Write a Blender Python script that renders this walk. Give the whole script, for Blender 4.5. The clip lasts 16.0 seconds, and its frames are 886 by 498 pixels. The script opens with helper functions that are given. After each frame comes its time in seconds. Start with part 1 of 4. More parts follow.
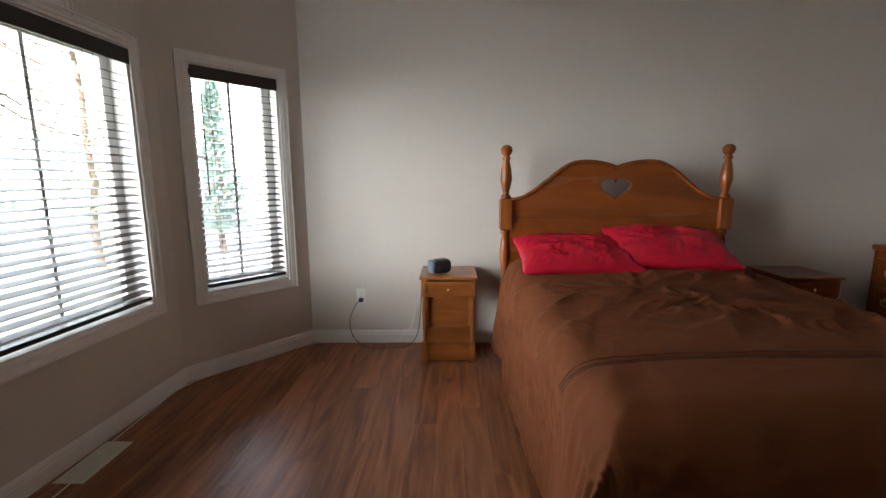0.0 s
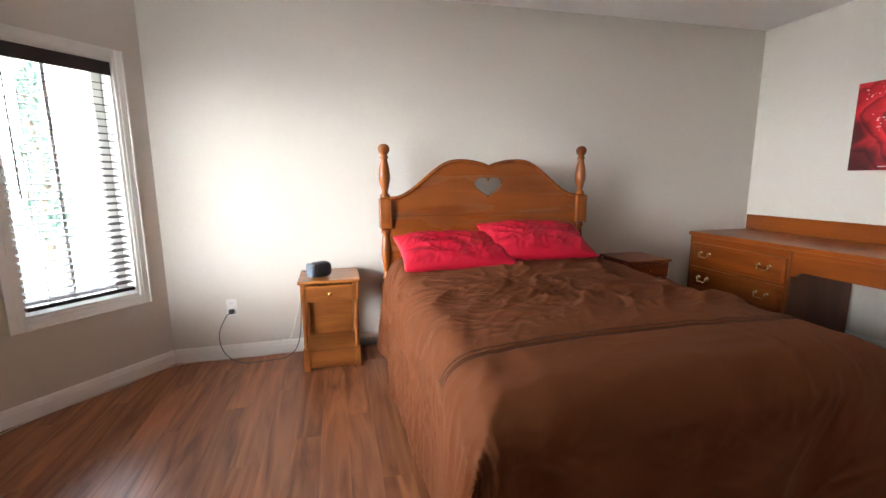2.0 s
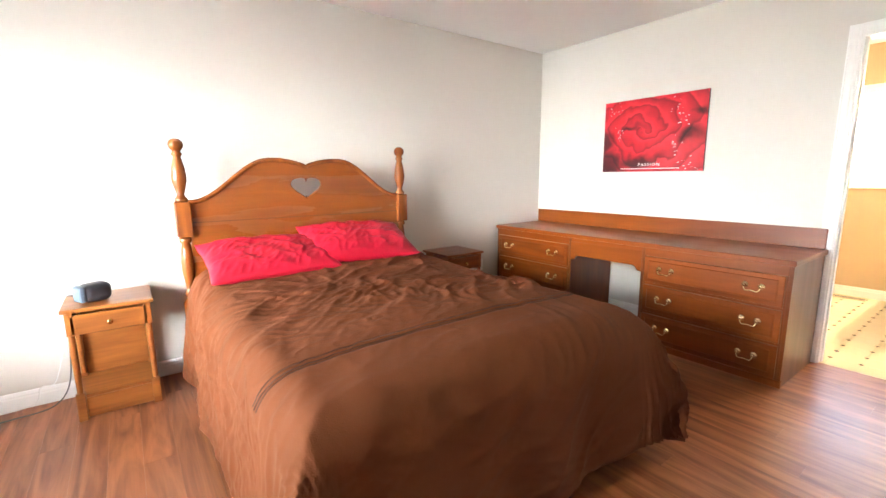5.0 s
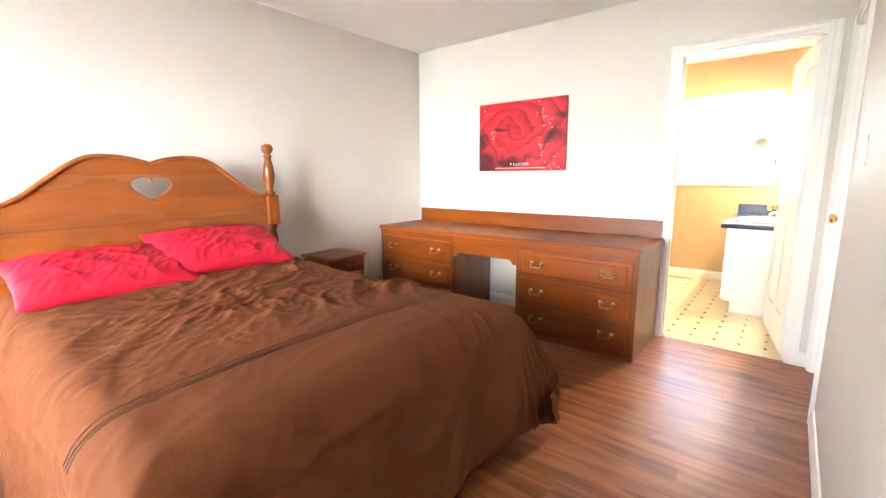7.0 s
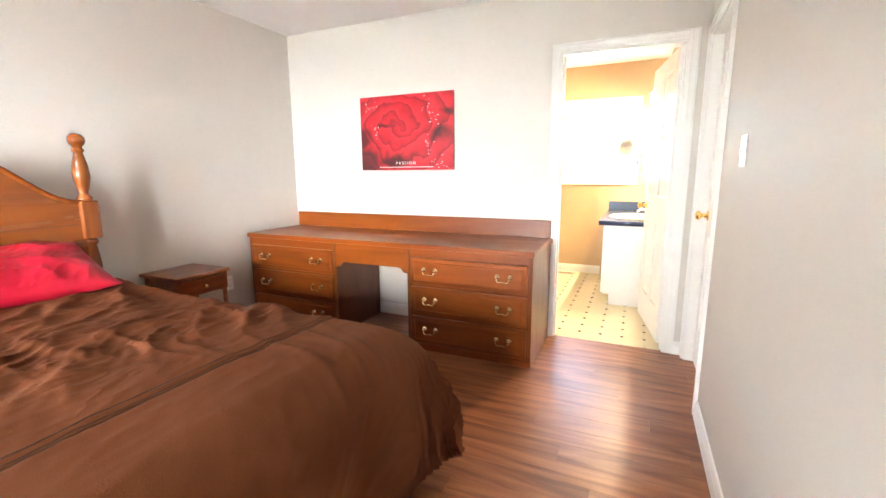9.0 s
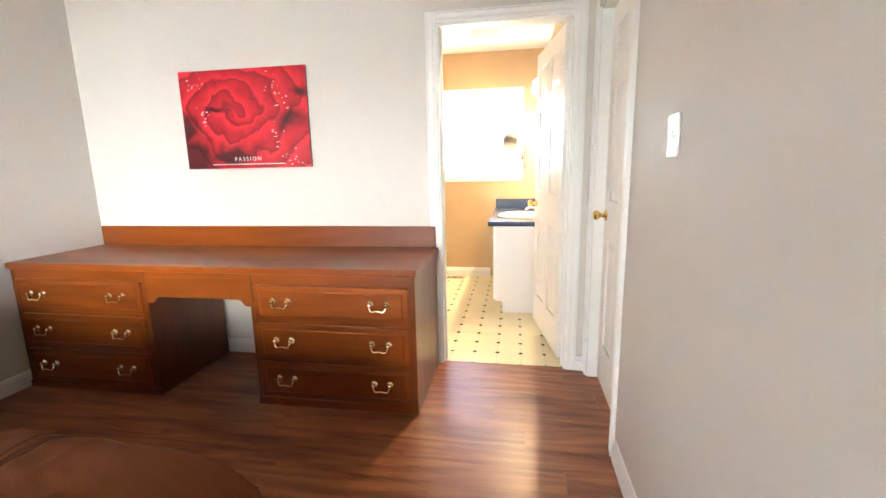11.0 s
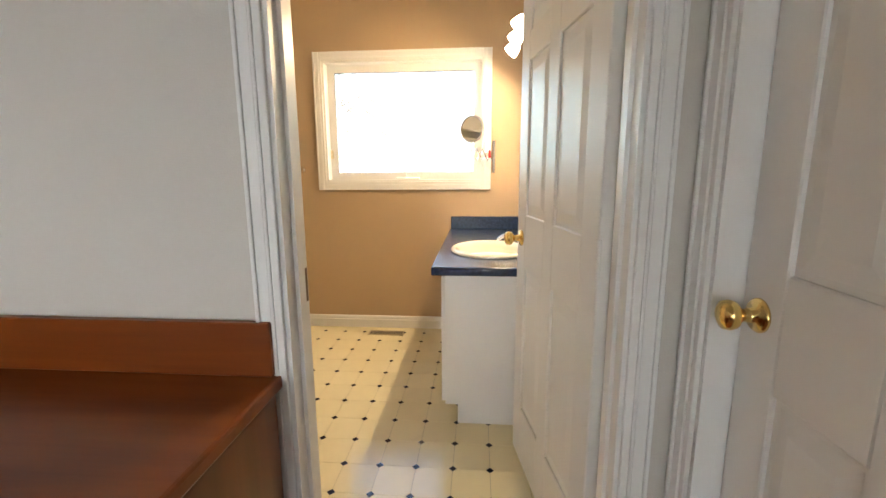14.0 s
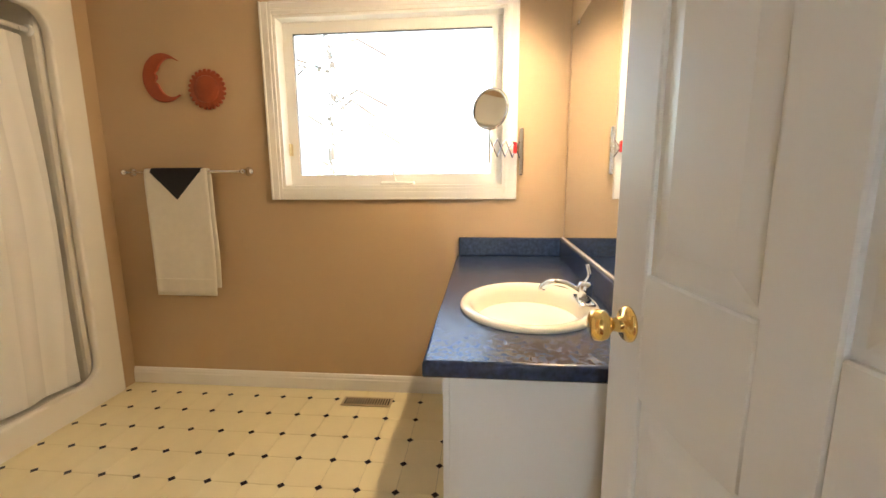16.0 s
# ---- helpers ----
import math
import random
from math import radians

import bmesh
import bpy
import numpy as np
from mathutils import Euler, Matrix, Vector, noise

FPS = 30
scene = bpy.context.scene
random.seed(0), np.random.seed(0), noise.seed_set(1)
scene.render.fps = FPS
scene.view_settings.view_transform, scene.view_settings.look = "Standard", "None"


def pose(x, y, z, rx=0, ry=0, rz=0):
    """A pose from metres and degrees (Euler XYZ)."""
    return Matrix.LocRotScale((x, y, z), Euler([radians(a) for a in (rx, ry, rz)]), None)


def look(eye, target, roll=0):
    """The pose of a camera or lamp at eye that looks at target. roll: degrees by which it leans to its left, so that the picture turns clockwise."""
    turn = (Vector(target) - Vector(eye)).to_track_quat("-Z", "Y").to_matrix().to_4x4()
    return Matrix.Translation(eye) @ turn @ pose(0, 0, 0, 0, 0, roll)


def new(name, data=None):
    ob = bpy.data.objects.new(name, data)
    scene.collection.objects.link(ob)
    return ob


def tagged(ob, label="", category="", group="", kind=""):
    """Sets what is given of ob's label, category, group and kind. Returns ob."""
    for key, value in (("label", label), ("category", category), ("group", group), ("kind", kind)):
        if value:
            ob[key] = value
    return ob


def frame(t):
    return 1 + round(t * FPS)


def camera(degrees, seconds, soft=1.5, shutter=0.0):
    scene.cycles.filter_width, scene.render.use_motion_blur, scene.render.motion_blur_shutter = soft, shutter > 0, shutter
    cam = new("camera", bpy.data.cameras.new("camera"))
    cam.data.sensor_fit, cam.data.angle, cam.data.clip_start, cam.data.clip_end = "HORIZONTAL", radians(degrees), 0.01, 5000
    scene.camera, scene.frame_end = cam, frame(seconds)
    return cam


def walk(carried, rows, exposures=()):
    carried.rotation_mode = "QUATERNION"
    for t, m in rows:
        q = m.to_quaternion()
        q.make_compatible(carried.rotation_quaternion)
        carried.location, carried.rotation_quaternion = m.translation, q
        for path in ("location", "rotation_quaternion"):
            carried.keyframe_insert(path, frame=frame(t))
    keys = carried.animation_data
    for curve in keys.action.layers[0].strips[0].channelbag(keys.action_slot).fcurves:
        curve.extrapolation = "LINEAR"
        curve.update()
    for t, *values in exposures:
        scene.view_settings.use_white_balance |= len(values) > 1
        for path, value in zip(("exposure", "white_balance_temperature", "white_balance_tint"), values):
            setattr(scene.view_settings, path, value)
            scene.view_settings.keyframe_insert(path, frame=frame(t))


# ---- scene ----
cam = camera(91.7, 16.0)
# seconds, eye x y z, yaw, pitch, lean
PATH = [
    (0, 0.115, 0.219, 1.228, 1.03, -9.18, -0.21),
    (0.5, 0.126, 0.224, 1.228, -2.65, -9.23, -0.34),
    (1, 0.136, 0.229, 1.228, -6.41, -9.30, -0.32),
    (1.5, 0.147, 0.233, 1.228, -10.18, -9.40, -0.39),
    (2, 0.158, 0.238, 1.228, -14.04, -9.39, -0.42),
    (2.5, 0.169, 0.243, 1.228, -17.82, -9.49, -0.45),
    (3, 0.180, 0.248, 1.228, -21.59, -9.48, -0.50),
    (3.5, 0.191, 0.253, 1.228, -25.41, -9.44, -0.50),
    (4, 0.202, 0.258, 1.228, -29.15, -9.47, -0.50),
    (6.5, 0.279, 0.227, 1.235, -47.28, -9.79, -0.35),
    (7, 0.319, 0.256, 1.235, -51.05, -9.89, -0.42),
    (7.5, 0.386, 0.289, 1.235, -54.69, -10.03, -0.45),
    (8, 0.455, 0.336, 1.234, -58.32, -10.01, -0.47),
    (8.5, 0.512, 0.378, 1.234, -62.09, -10.08, -0.43),
    (9, 0.597, 0.416, 1.233, -65.87, -10.03, -0.39),
    (9.5, 0.709, 0.459, 1.232, -69.60, -10.02, -0.36),
    (12, 1.727, 0.494, 1.226, -84.68, -10.74, -0.73),
    (12.5, 2.030, 0.484, 1.225, -85.42, -10.60, -0.21),
    (13, 2.335, 0.501, 1.223, -85.54, -10.27, -0.53),
    (13.5, 2.597, 0.505, 1.221, -85.41, -10.21, -0.33),
    (14, 2.877, 0.506, 1.219, -85.32, -10.25, -0.32),
    (14.5, 3.139, 0.520, 1.217, -85.10, -10.01, -0.27),
    (15, 3.404, 0.533, 1.215, -84.85, -10.19, -0.40),
    (15.5, 3.630, 0.555, 1.213, -84.95, -10.20, -0.30),
    (16, 3.855, 0.580, 1.210, -84.61, -9.79, -0.43),
]


def eye_pose(x, y, z, yaw, pitch, lean):
    return pose(x, y, z, 0, 0, yaw) @ pose(0, 0, 0, 90 + pitch) @ pose(0, 0, 0, 0, 0, lean)


EXPOSURES = [(0.0, 2.9), (1.0, 3.45), (2.0, 4.0), (3.0, 4.5), (4.0, 4.82), (6.5, 5.3), (9.5, 5.22),
             (12.0, 4.45), (13.0, 3.95), (14.0, 3.55), (16.0, 3.28)]
walk(cam, [(t, eye_pose(*r)) for t, *r in PATH], EXPOSURES)

# ---- light ----
world = bpy.data.worlds.new("world")
scene.world = world
world.use_nodes = True
sky = world.node_tree.nodes.new("ShaderNodeTexSky")
sky.sky_type, sky.sun_disc = "NISHITA", False
sky.sun_elevation, sky.sun_rotation = radians(48), radians(180)
sky.air_density, sky.dust_density = 1.0, 3.0
world.node_tree.links.new(sky.outputs[0], world.node_tree.nodes["Background"].inputs[0])
world.node_tree.nodes["Background"].inputs[1].default_value = 0.15

sun = new("sun", bpy.data.lights.new("sun", "SUN"))
sun.data.energy, sun.data.angle, sun.data.color = 5.0, radians(0.6), (1, 0.95, 0.87)
sun.matrix_world = look((0, -6.0, 6.66), (0, 0, 0))


def area(name, m, w, h, power, color):
    ob = new(name, bpy.data.lights.new(name, "AREA"))
    ob.data.shape, ob.data.size, ob.data.size_y, ob.data.energy, ob.data.color = "RECTANGLE", w, h, power, color
    ob.matrix_world = m
    return ob


# bright hazy sky low over the garden, west and north-west, and behind the house
area("sky_west", look((-14.5, -5.5, 2.6), (0, 2.0, 1.3)), 30, 9, 2500, (0.95, 0.975, 1))
area("sky_bay", look((-9, 16, 7.0), (-1, 3, 1.0)), 16, 16, 950, (0.94, 0.97, 1))
area("sky_east", look((19, 1.5, 4.5), (6, 1.1, 1.4)), 18, 10, 70, (0.95, 0.98, 1))


# ---- materials ----
def material(name, color, rough=0.5, metal=0.0, vary=0.08, scale=6.0, bump=0.0, bump_scale=60.0, coat=0.0, stretch=(1, 1, 1), per_object=0.0, sheen=0.0, spec=0.5):
    """Principled surface with broad and fine variation of its colour and gloss, and fine relief."""
    m = bpy.data.materials.new(name)
    m.use_nodes = True
    n, l = m.node_tree.nodes, m.node_tree.links
    b = n["Principled BSDF"]
    b.inputs["Metallic"].default_value = metal
    b.inputs["Coat Weight"].default_value = coat
    b.inputs["Coat Roughness"].default_value = 0.15
    b.inputs["Sheen Weight"].default_value = sheen
    b.inputs["Specular IOR Level"].default_value = spec
    tc = n.new("ShaderNodeTexCoord")
    mp = n.new("ShaderNodeMapping")
    mp.inputs["Scale"].default_value = stretch
    l.new(tc.outputs["Object"], mp.inputs["Vector"])
    n1, n2 = n.new("ShaderNodeTexNoise"), n.new("ShaderNodeTexNoise")
    n1.inputs["Scale"].default_value, n1.inputs["Detail"].default_value = scale, 4
    n2.inputs["Scale"].default_value, n2.inputs["Detail"].default_value = bump_scale, 3
    for t in (n1, n2):
        l.new(mp.outputs[0], t.inputs["Vector"])
    mix = n.new("ShaderNodeMix")
    mix.data_type = "RGBA"
    mix.inputs["A"].default_value = (*[c * (1 - vary) for c in color], 1)
    mix.inputs["B"].default_value = (*[min(1, c * (1 + vary)) for c in color], 1)
    l.new(n1.outputs["Fac"], mix.inputs["Factor"])
    out = mix.outputs["Result"]
    if per_object:
        oi, hsv = n.new("ShaderNodeObjectInfo"), n.new("ShaderNodeHueSaturation")
        mr = n.new("ShaderNodeMapRange")
        mr.inputs["To Min"].default_value, mr.inputs["To Max"].default_value = 1 - per_object, 1 + per_object
        l.new(oi.outputs["Random"], mr.inputs["Value"])
        l.new(mr.outputs[0], hsv.inputs["Value"])
        l.new(out, hsv.inputs["Color"])
        out = hsv.outputs["Color"]
    l.new(out, b.inputs["Base Color"])
    rr = n.new("ShaderNodeMapRange")
    rr.inputs["To Min"].default_value, rr.inputs["To Max"].default_value = max(0, rough - 0.06), min(1, rough + 0.06)
    l.new(n1.outputs["Fac"], rr.inputs["Value"])
    l.new(rr.outputs[0], b.inputs["Roughness"])
    if bump:
        bp = n.new("ShaderNodeBump")
        bp.inputs["Strength"].default_value, bp.inputs["Distance"].default_value = bump, 0.003
        l.new(n2.outputs["Fac"], bp.inputs["Height"])
        l.new(bp.outputs[0], b.inputs["Normal"])
    return m


def wood(name, dark, light, axis=1, rough=0.3, scale=1.0, per_object=0.12, coat=0.2, streak=0.5, spec=0.5, figure=0.8):
    """Grain that runs along one axis, with broad figure and fine pores."""
    m = bpy.data.materials.new(name)
    m.use_nodes = True
    n, l = m.node_tree.nodes, m.node_tree.links
    b = n["Principled BSDF"]
    b.inputs["Coat Weight"].default_value, b.inputs["Coat Roughness"].default_value = coat, 0.2
    b.inputs["Specular IOR Level"].default_value = spec
    tc, oi = n.new("ShaderNodeTexCoord"), n.new("ShaderNodeObjectInfo")
    add = n.new("ShaderNodeVectorMath")
    add.operation = "MULTIPLY_ADD"
    add.inputs[1].default_value = (1, 1, 1)
    shift = n.new("ShaderNodeVectorMath")
    shift.operation = "SCALE"
    comb = n.new("ShaderNodeCombineXYZ")
    for i in range(3):
        l.new(oi.outputs["Random"], comb.inputs[i])
    l.new(comb.outputs[0], shift.inputs[0])
    shift.inputs["Scale"].default_value = 37.0
    l.new(tc.outputs["Object"], add.inputs[0])
    l.new(shift.outputs[0], add.inputs[2])
    mp1, mp2 = n.new("ShaderNodeMapping"), n.new("ShaderNodeMapping")
    s1, s2 = [9 * scale] * 3, [70 * scale] * 3
    s1[axis], s2[axis] = 0.9 * scale, 2.5 * scale
    mp1.inputs["Scale"].default_value, mp2.inputs["Scale"].default_value = s1, s2
    n1, n2 = n.new("ShaderNodeTexNoise"), n.new("ShaderNodeTexNoise")
    n1.inputs["Detail"].default_value, n1.inputs["Distortion"].default_value = 5, figure
    n1.inputs["Scale"].default_value = n2.inputs["Scale"].default_value = 1.0
    n2.inputs["Detail"].default_value = 3
    for mp, t in ((mp1, n1), (mp2, n2)):
        l.new(add.outputs[0], mp.inputs["Vector"])
        l.new(mp.outputs[0], t.inputs["Vector"])
    fac = n.new("ShaderNodeMath")
    fac.operation = "MULTIPLY_ADD"
    fac.inputs[1].default_value = 0.35
    l.new(n2.outputs["Fac"], fac.inputs[0])
    mr = n.new("ShaderNodeMapRange")
    mr.inputs["From Min"].default_value, mr.inputs["From Max"].default_value = 0.5 - 0.5 * streak * 0.7, 0.5 + 0.5 * streak * 0.7
    mr.inputs["To Max"].default_value = 0.75
    mr.inputs["To Min"].default_value = -0.1
    l.new(n1.outputs["Fac"], mr.inputs["Value"])
    l.new(mr.outputs[0], fac.inputs[2])
    mix = n.new("ShaderNodeMix")
    mix.data_type, mix.clamp_factor = "RGBA", True
    mix.inputs["A"].default_value, mix.inputs["B"].default_value = (*dark, 1), (*light, 1)
    l.new(fac.outputs[0], mix.inputs["Factor"])
    hsv, mr2 = n.new("ShaderNodeHueSaturation"), n.new("ShaderNodeMapRange")
    mr2.inputs["To Min"].default_value, mr2.inputs["To Max"].default_value = 1 - per_object, 1 + per_object
    l.new(oi.outputs["Random"], mr2.inputs["Value"])
    l.new(mr2.outputs[0], hsv.inputs["Value"])
    l.new(mix.outputs["Result"], hsv.inputs["Color"])
    l.new(hsv.outputs["Color"], b.inputs["Base Color"])
    rr = n.new("ShaderNodeMapRange")
    rr.inputs["To Min"].default_value, rr.inputs["To Max"].default_value = rough + 0.06, rough - 0.06
    l.new(n1.outputs["Fac"], rr.inputs["Value"])
    l.new(rr.outputs[0], b.inputs["Roughness"])
    bp = n.new("ShaderNodeBump")
    bp.inputs["Strength"].default_value, bp.inputs["Distance"].default_value = 0.12, 0.001
    l.new(n2.outputs["Fac"], bp.inputs["Height"])
    l.new(bp.outputs[0], b.inputs["Normal"])
    return m


def glass_material(name, rough=0.0):
    m = bpy.data.materials.new(name)
    m.use_nodes = True
    b = m.node_tree.nodes["Principled BSDF"]
    b.inputs["Transmission Weight"].default_value, b.inputs["Roughness"].default_value, b.inputs["IOR"].default_value = 1, rough, 1.45
    return m


def glow(name, color, strength):
    m = bpy.data.materials.new(name)
    m.use_nodes = True
    b = m.node_tree.nodes["Principled BSDF"]
    b.inputs["Base Color"].default_value = (0.85, 0.83, 0.78, 1)
    b.inputs["Emission Color"].default_value, b.inputs["Emission Strength"].default_value = (*color, 1), strength
    return m


PAINT = material("greige_wall_paint", (0.595, 0.56, 0.505), 0.6, vary=0.025, scale=1.2, bump=0.15, bump_scale=220)
TAN = material("tan_bath_paint", (0.48, 0.345, 0.205), 0.5, vary=0.03, scale=1.5, bump=0.15, bump_scale=220)
CEIL = material("white_ceiling_paint", (0.87, 0.87, 0.86), 0.8, vary=0.02, scale=2, bump=0.5, bump_scale=120)
WHITE = material("white_gloss_trim", (0.78, 0.775, 0.75), 0.38, vary=0.012, scale=3)
DOORWHITE = material("white_door_paint", (0.77, 0.76, 0.73), 0.36, vary=0.012, scale=3)
PLANK = wood("cherry_laminate", (0.105, 0.028, 0.010), (0.45, 0.172, 0.074), 1, 0.35, 1.15, 0.09, 0.03, 0.62, 0.40, 2.0)
UNDER = material("dark_underlay", (0.03, 0.015, 0.01), 0.8)
OAK = wood("honey_stained_pine", (0.125, 0.027, 0.0045), (0.29, 0.080, 0.013), 2, 0.24, 1.3, 0.06, 0.35)
OAKX = wood("honey_stained_pine_board", (0.135, 0.030, 0.005), (0.275, 0.074, 0.012), 0, 0.27, 1.0, 0.05, 0.2, 0.8, 0.5, 0.9)
CHERRY = wood("cherry_veneer", (0.112, 0.0195, 0.0022), (0.285, 0.072, 0.0085), 1, 0.31, 0.9, 0.05, 0.08, 0.85, 0.36, 0.7)
CHERRYX = wood("cherry_veneer_apron", (0.112, 0.0195, 0.0022), (0.285, 0.072, 0.0085), 0, 0.31, 0.9, 0.05, 0.08, 0.85, 0.36, 0.7)
# reddish pine of the right nightstand, darkened to carry the shade it stands in
REDPINE_SHADED = wood("reddish_stained_pine_shaded", (0.15, 0.032, 0.007), (0.31, 0.085, 0.018), 0, 0.30, 1.2, 0.05, 0.15)
# upright grain, darker than CHERRY: the kneehole's shade is painted into it
CHERRYZ_SHADED = wood("cherry_veneer_upright_shaded", (0.080, 0.0135, 0.0016), (0.205, 0.047, 0.006), 2, 0.30, 0.9, 0.03, 0.1, 0.9, 0.5, 0.7)
NIGHTWOOD = wood("golden_pine", (0.175, 0.052, 0.010), (0.35, 0.122, 0.027), 0, 0.32, 1.4, 0.06, 0.25)
QUILT = material("brown_cotton_quilt", (0.132, 0.041, 0.0155), 0.8, spec=0.12, vary=0.14, scale=3.0, bump=0.3, bump_scale=260)
# broken creases too fine for the mesh
qn, ql = QUILT.node_tree.nodes, QUILT.node_tree.links
crease_tex, crease_abs, crease_map, crease_bump = [qn.new("ShaderNode" + k) for k in ("TexNoise", "Math", "Mapping", "Bump")]
crease_map.inputs["Scale"].default_value = (1.0, 1.7, 1.0)
crease_map.inputs["Rotation"].default_value = (0, 0, radians(35))
crease_tex.inputs["Scale"].default_value, crease_tex.inputs["Detail"].default_value, crease_tex.inputs["Distortion"].default_value = 6.0, 1.2, 0.25
crease_abs.operation, crease_abs.inputs[1].default_value = "PINGPONG", 0.16
ql.new(qn["Texture Coordinate"].outputs["Object"], crease_map.inputs["Vector"])
ql.new(crease_map.outputs[0], crease_tex.inputs["Vector"])
ql.new(crease_tex.outputs["Fac"], crease_abs.inputs[0])
crease_sep, crease_zone, crease_mul = [qn.new("ShaderNode" + k) for k in ("SeparateXYZ", "MapRange", "Math")]
crease_mul.operation = "MULTIPLY"
crease_zone.inputs["From Min"].default_value, crease_zone.inputs["From Max"].default_value = 1.35, 1.75
crease_zone.inputs["To Min"].default_value = 0.12
ql.new(qn["Texture Coordinate"].outputs["Object"], crease_sep.inputs[0])
ql.new(crease_sep.outputs["Y"], crease_zone.inputs["Value"])
ql.new(crease_abs.outputs[0], crease_mul.inputs[0])
ql.new(crease_zone.outputs[0], crease_mul.inputs[1])
ql.new(crease_mul.outputs[0], crease_bump.inputs["Height"])
crease_bump.inputs["Strength"].default_value, crease_bump.inputs["Distance"].default_value = 0.6, 0.04
ql.new(qn["Bump"].outputs[0], crease_bump.inputs["Normal"])
ql.new(crease_bump.outputs[0], qn["Principled BSDF"].inputs["Normal"])
STITCH = material("dark_brown_stitching", (0.045, 0.016, 0.008), 0.8)
PILLOW = material("red_satin", (0.40, 0.0035, 0.022), 0.42, vary=0.10, scale=9, bump=0.1, bump_scale=300)
BRASS = material("polished_brass", (0.85, 0.60, 0.22), 0.16, 1.0, vary=0.06, scale=30)
PALEBRASS = material("pale_brass", (0.83, 0.70, 0.46), 0.2, 1.0, vary=0.06, scale=30)
BRONZE = material("tarnished_bronze", (0.16, 0.10, 0.05), 0.35, 0.9, vary=0.2, scale=60)
CHROME = material("chrome", (0.78, 0.78, 0.78), 0.1, 1.0, vary=0.03, scale=30)
MIRROR = material("mirror_silver", (0.9, 0.91, 0.9), 0.0, 1.0, vary=0.0)
BLIND = material("espresso_blind_wood", (0.018, 0.012, 0.012), 0.4, vary=0.2, scale=12, stretch=(0.2, 1, 1))
BLUE = material("blue_laminate", (0.020, 0.036, 0.085), 0.24, vary=0.95, scale=60, bump=0.1, bump_scale=200)
CERAMIC = material("white_ceramic", (0.84, 0.82, 0.76), 0.08, vary=0.01, coat=0.4)
BISCUIT = material("bone_basin_glaze", (0.83, 0.78, 0.64), 0.1, vary=0.01, coat=0.4)
ACRYLIC = material("white_acrylic", (0.80, 0.78, 0.72), 0.16, vary=0.015, scale=2)
VINYL = material("cream_vinyl_tile", (0.80, 0.72, 0.47), 0.13, vary=0.04, scale=12, bump=0.06, bump_scale=200, per_object=0.015)
JOINT = material("vinyl_joint", (0.36, 0.32, 0.22), 0.5, vary=0.1, scale=20)
DOT = material("navy_vinyl_inset", (0.012, 0.014, 0.035), 0.22, vary=0.2, scale=40)
TOWEL = material("cream_towelling", (0.78, 0.74, 0.64), 0.95, vary=0.06, scale=30, bump=0.9, bump_scale=420, sheen=0.3)
NAVY = material("black_cloth", (0.010, 0.010, 0.016), 0.95, vary=0.2, scale=40, bump=0.6, bump_scale=420)
TERRA = material("terracotta_glaze", (0.30, 0.055, 0.018), 0.45, vary=0.25, scale=25, bump=0.4, bump_scale=90)
PLASTIC = material("white_plastic", (0.80, 0.80, 0.77), 0.3, vary=0.01)
DARKPLASTIC = material("charcoal_plastic", (0.025, 0.028, 0.034), 0.35, vary=0.1, scale=30)
BLUEGREY = material("blue_grey_speaker_face", (0.09, 0.125, 0.16), 0.45, vary=0.12, scale=80, bump=0.4, bump_scale=500)
CREAM = material("cream_enamel", (0.70, 0.68, 0.58), 0.4, vary=0.04, scale=14)
SLOT = material("dark_slot", (0.02, 0.018, 0.015), 0.7)
TANMETAL = material("tan_register_metal", (0.45, 0.36, 0.22), 0.4, 0.2, vary=0.05)
GREYCORD = material("grey_cord", (0.10, 0.10, 0.10), 0.5)
WHITECORD = material("white_cord", (0.72, 0.72, 0.69), 0.5)
CURTAIN = material("translucent_shower_curtain", (0.88, 0.87, 0.83), 0.45, vary=0.02, scale=5)
CURTAIN.node_tree.nodes["Principled BSDF"].inputs["Transmission Weight"].default_value = 0.15
GLASS = glass_material("window_glass")
OPAL = glow("lit_opal_glass", (1, 0.84, 0.62), 1.6)
RED = material("red_plastic", (0.6, 0.02, 0.02), 0.35)
GRASS = material("pale_dry_yard", (0.36, 0.36, 0.28), 0.9, vary=0.35, scale=1.5, bump=0.8, bump_scale=30)
LEAF = material("leaves", (0.10, 0.135, 0.085), 0.6, vary=0.4, scale=3)
# leaves beyond the bathroom window: glare and haze put into their pale colour
HAZYLEAF = material("leaves_paled_by_glare", (0.34, 0.42, 0.43), 0.7, vary=0.3, scale=3)
LEAFDARK = material("conifer_needles", (0.05, 0.08, 0.07), 0.7, vary=0.35, scale=3)
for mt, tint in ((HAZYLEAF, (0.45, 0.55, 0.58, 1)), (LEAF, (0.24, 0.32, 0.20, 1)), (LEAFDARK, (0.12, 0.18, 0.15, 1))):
    nt = mt.node_tree
    tr, ad = nt.nodes.new("ShaderNodeBsdfTranslucent"), nt.nodes.new("ShaderNodeAddShader")
    tr.inputs["Color"].default_value = tint
    nt.links.new(nt.nodes["Principled BSDF"].outputs[0], ad.inputs[0])
    nt.links.new(tr.outputs[0], ad.inputs[1])
    nt.links.new(ad.outputs[0], nt.nodes["Material Output"].inputs["Surface"])
BARK = material("bark", (0.12, 0.09, 0.07), 0.9, vary=0.3, scale=14, bump=0.8, bump_scale=40, stretch=(1, 1, 0.2))


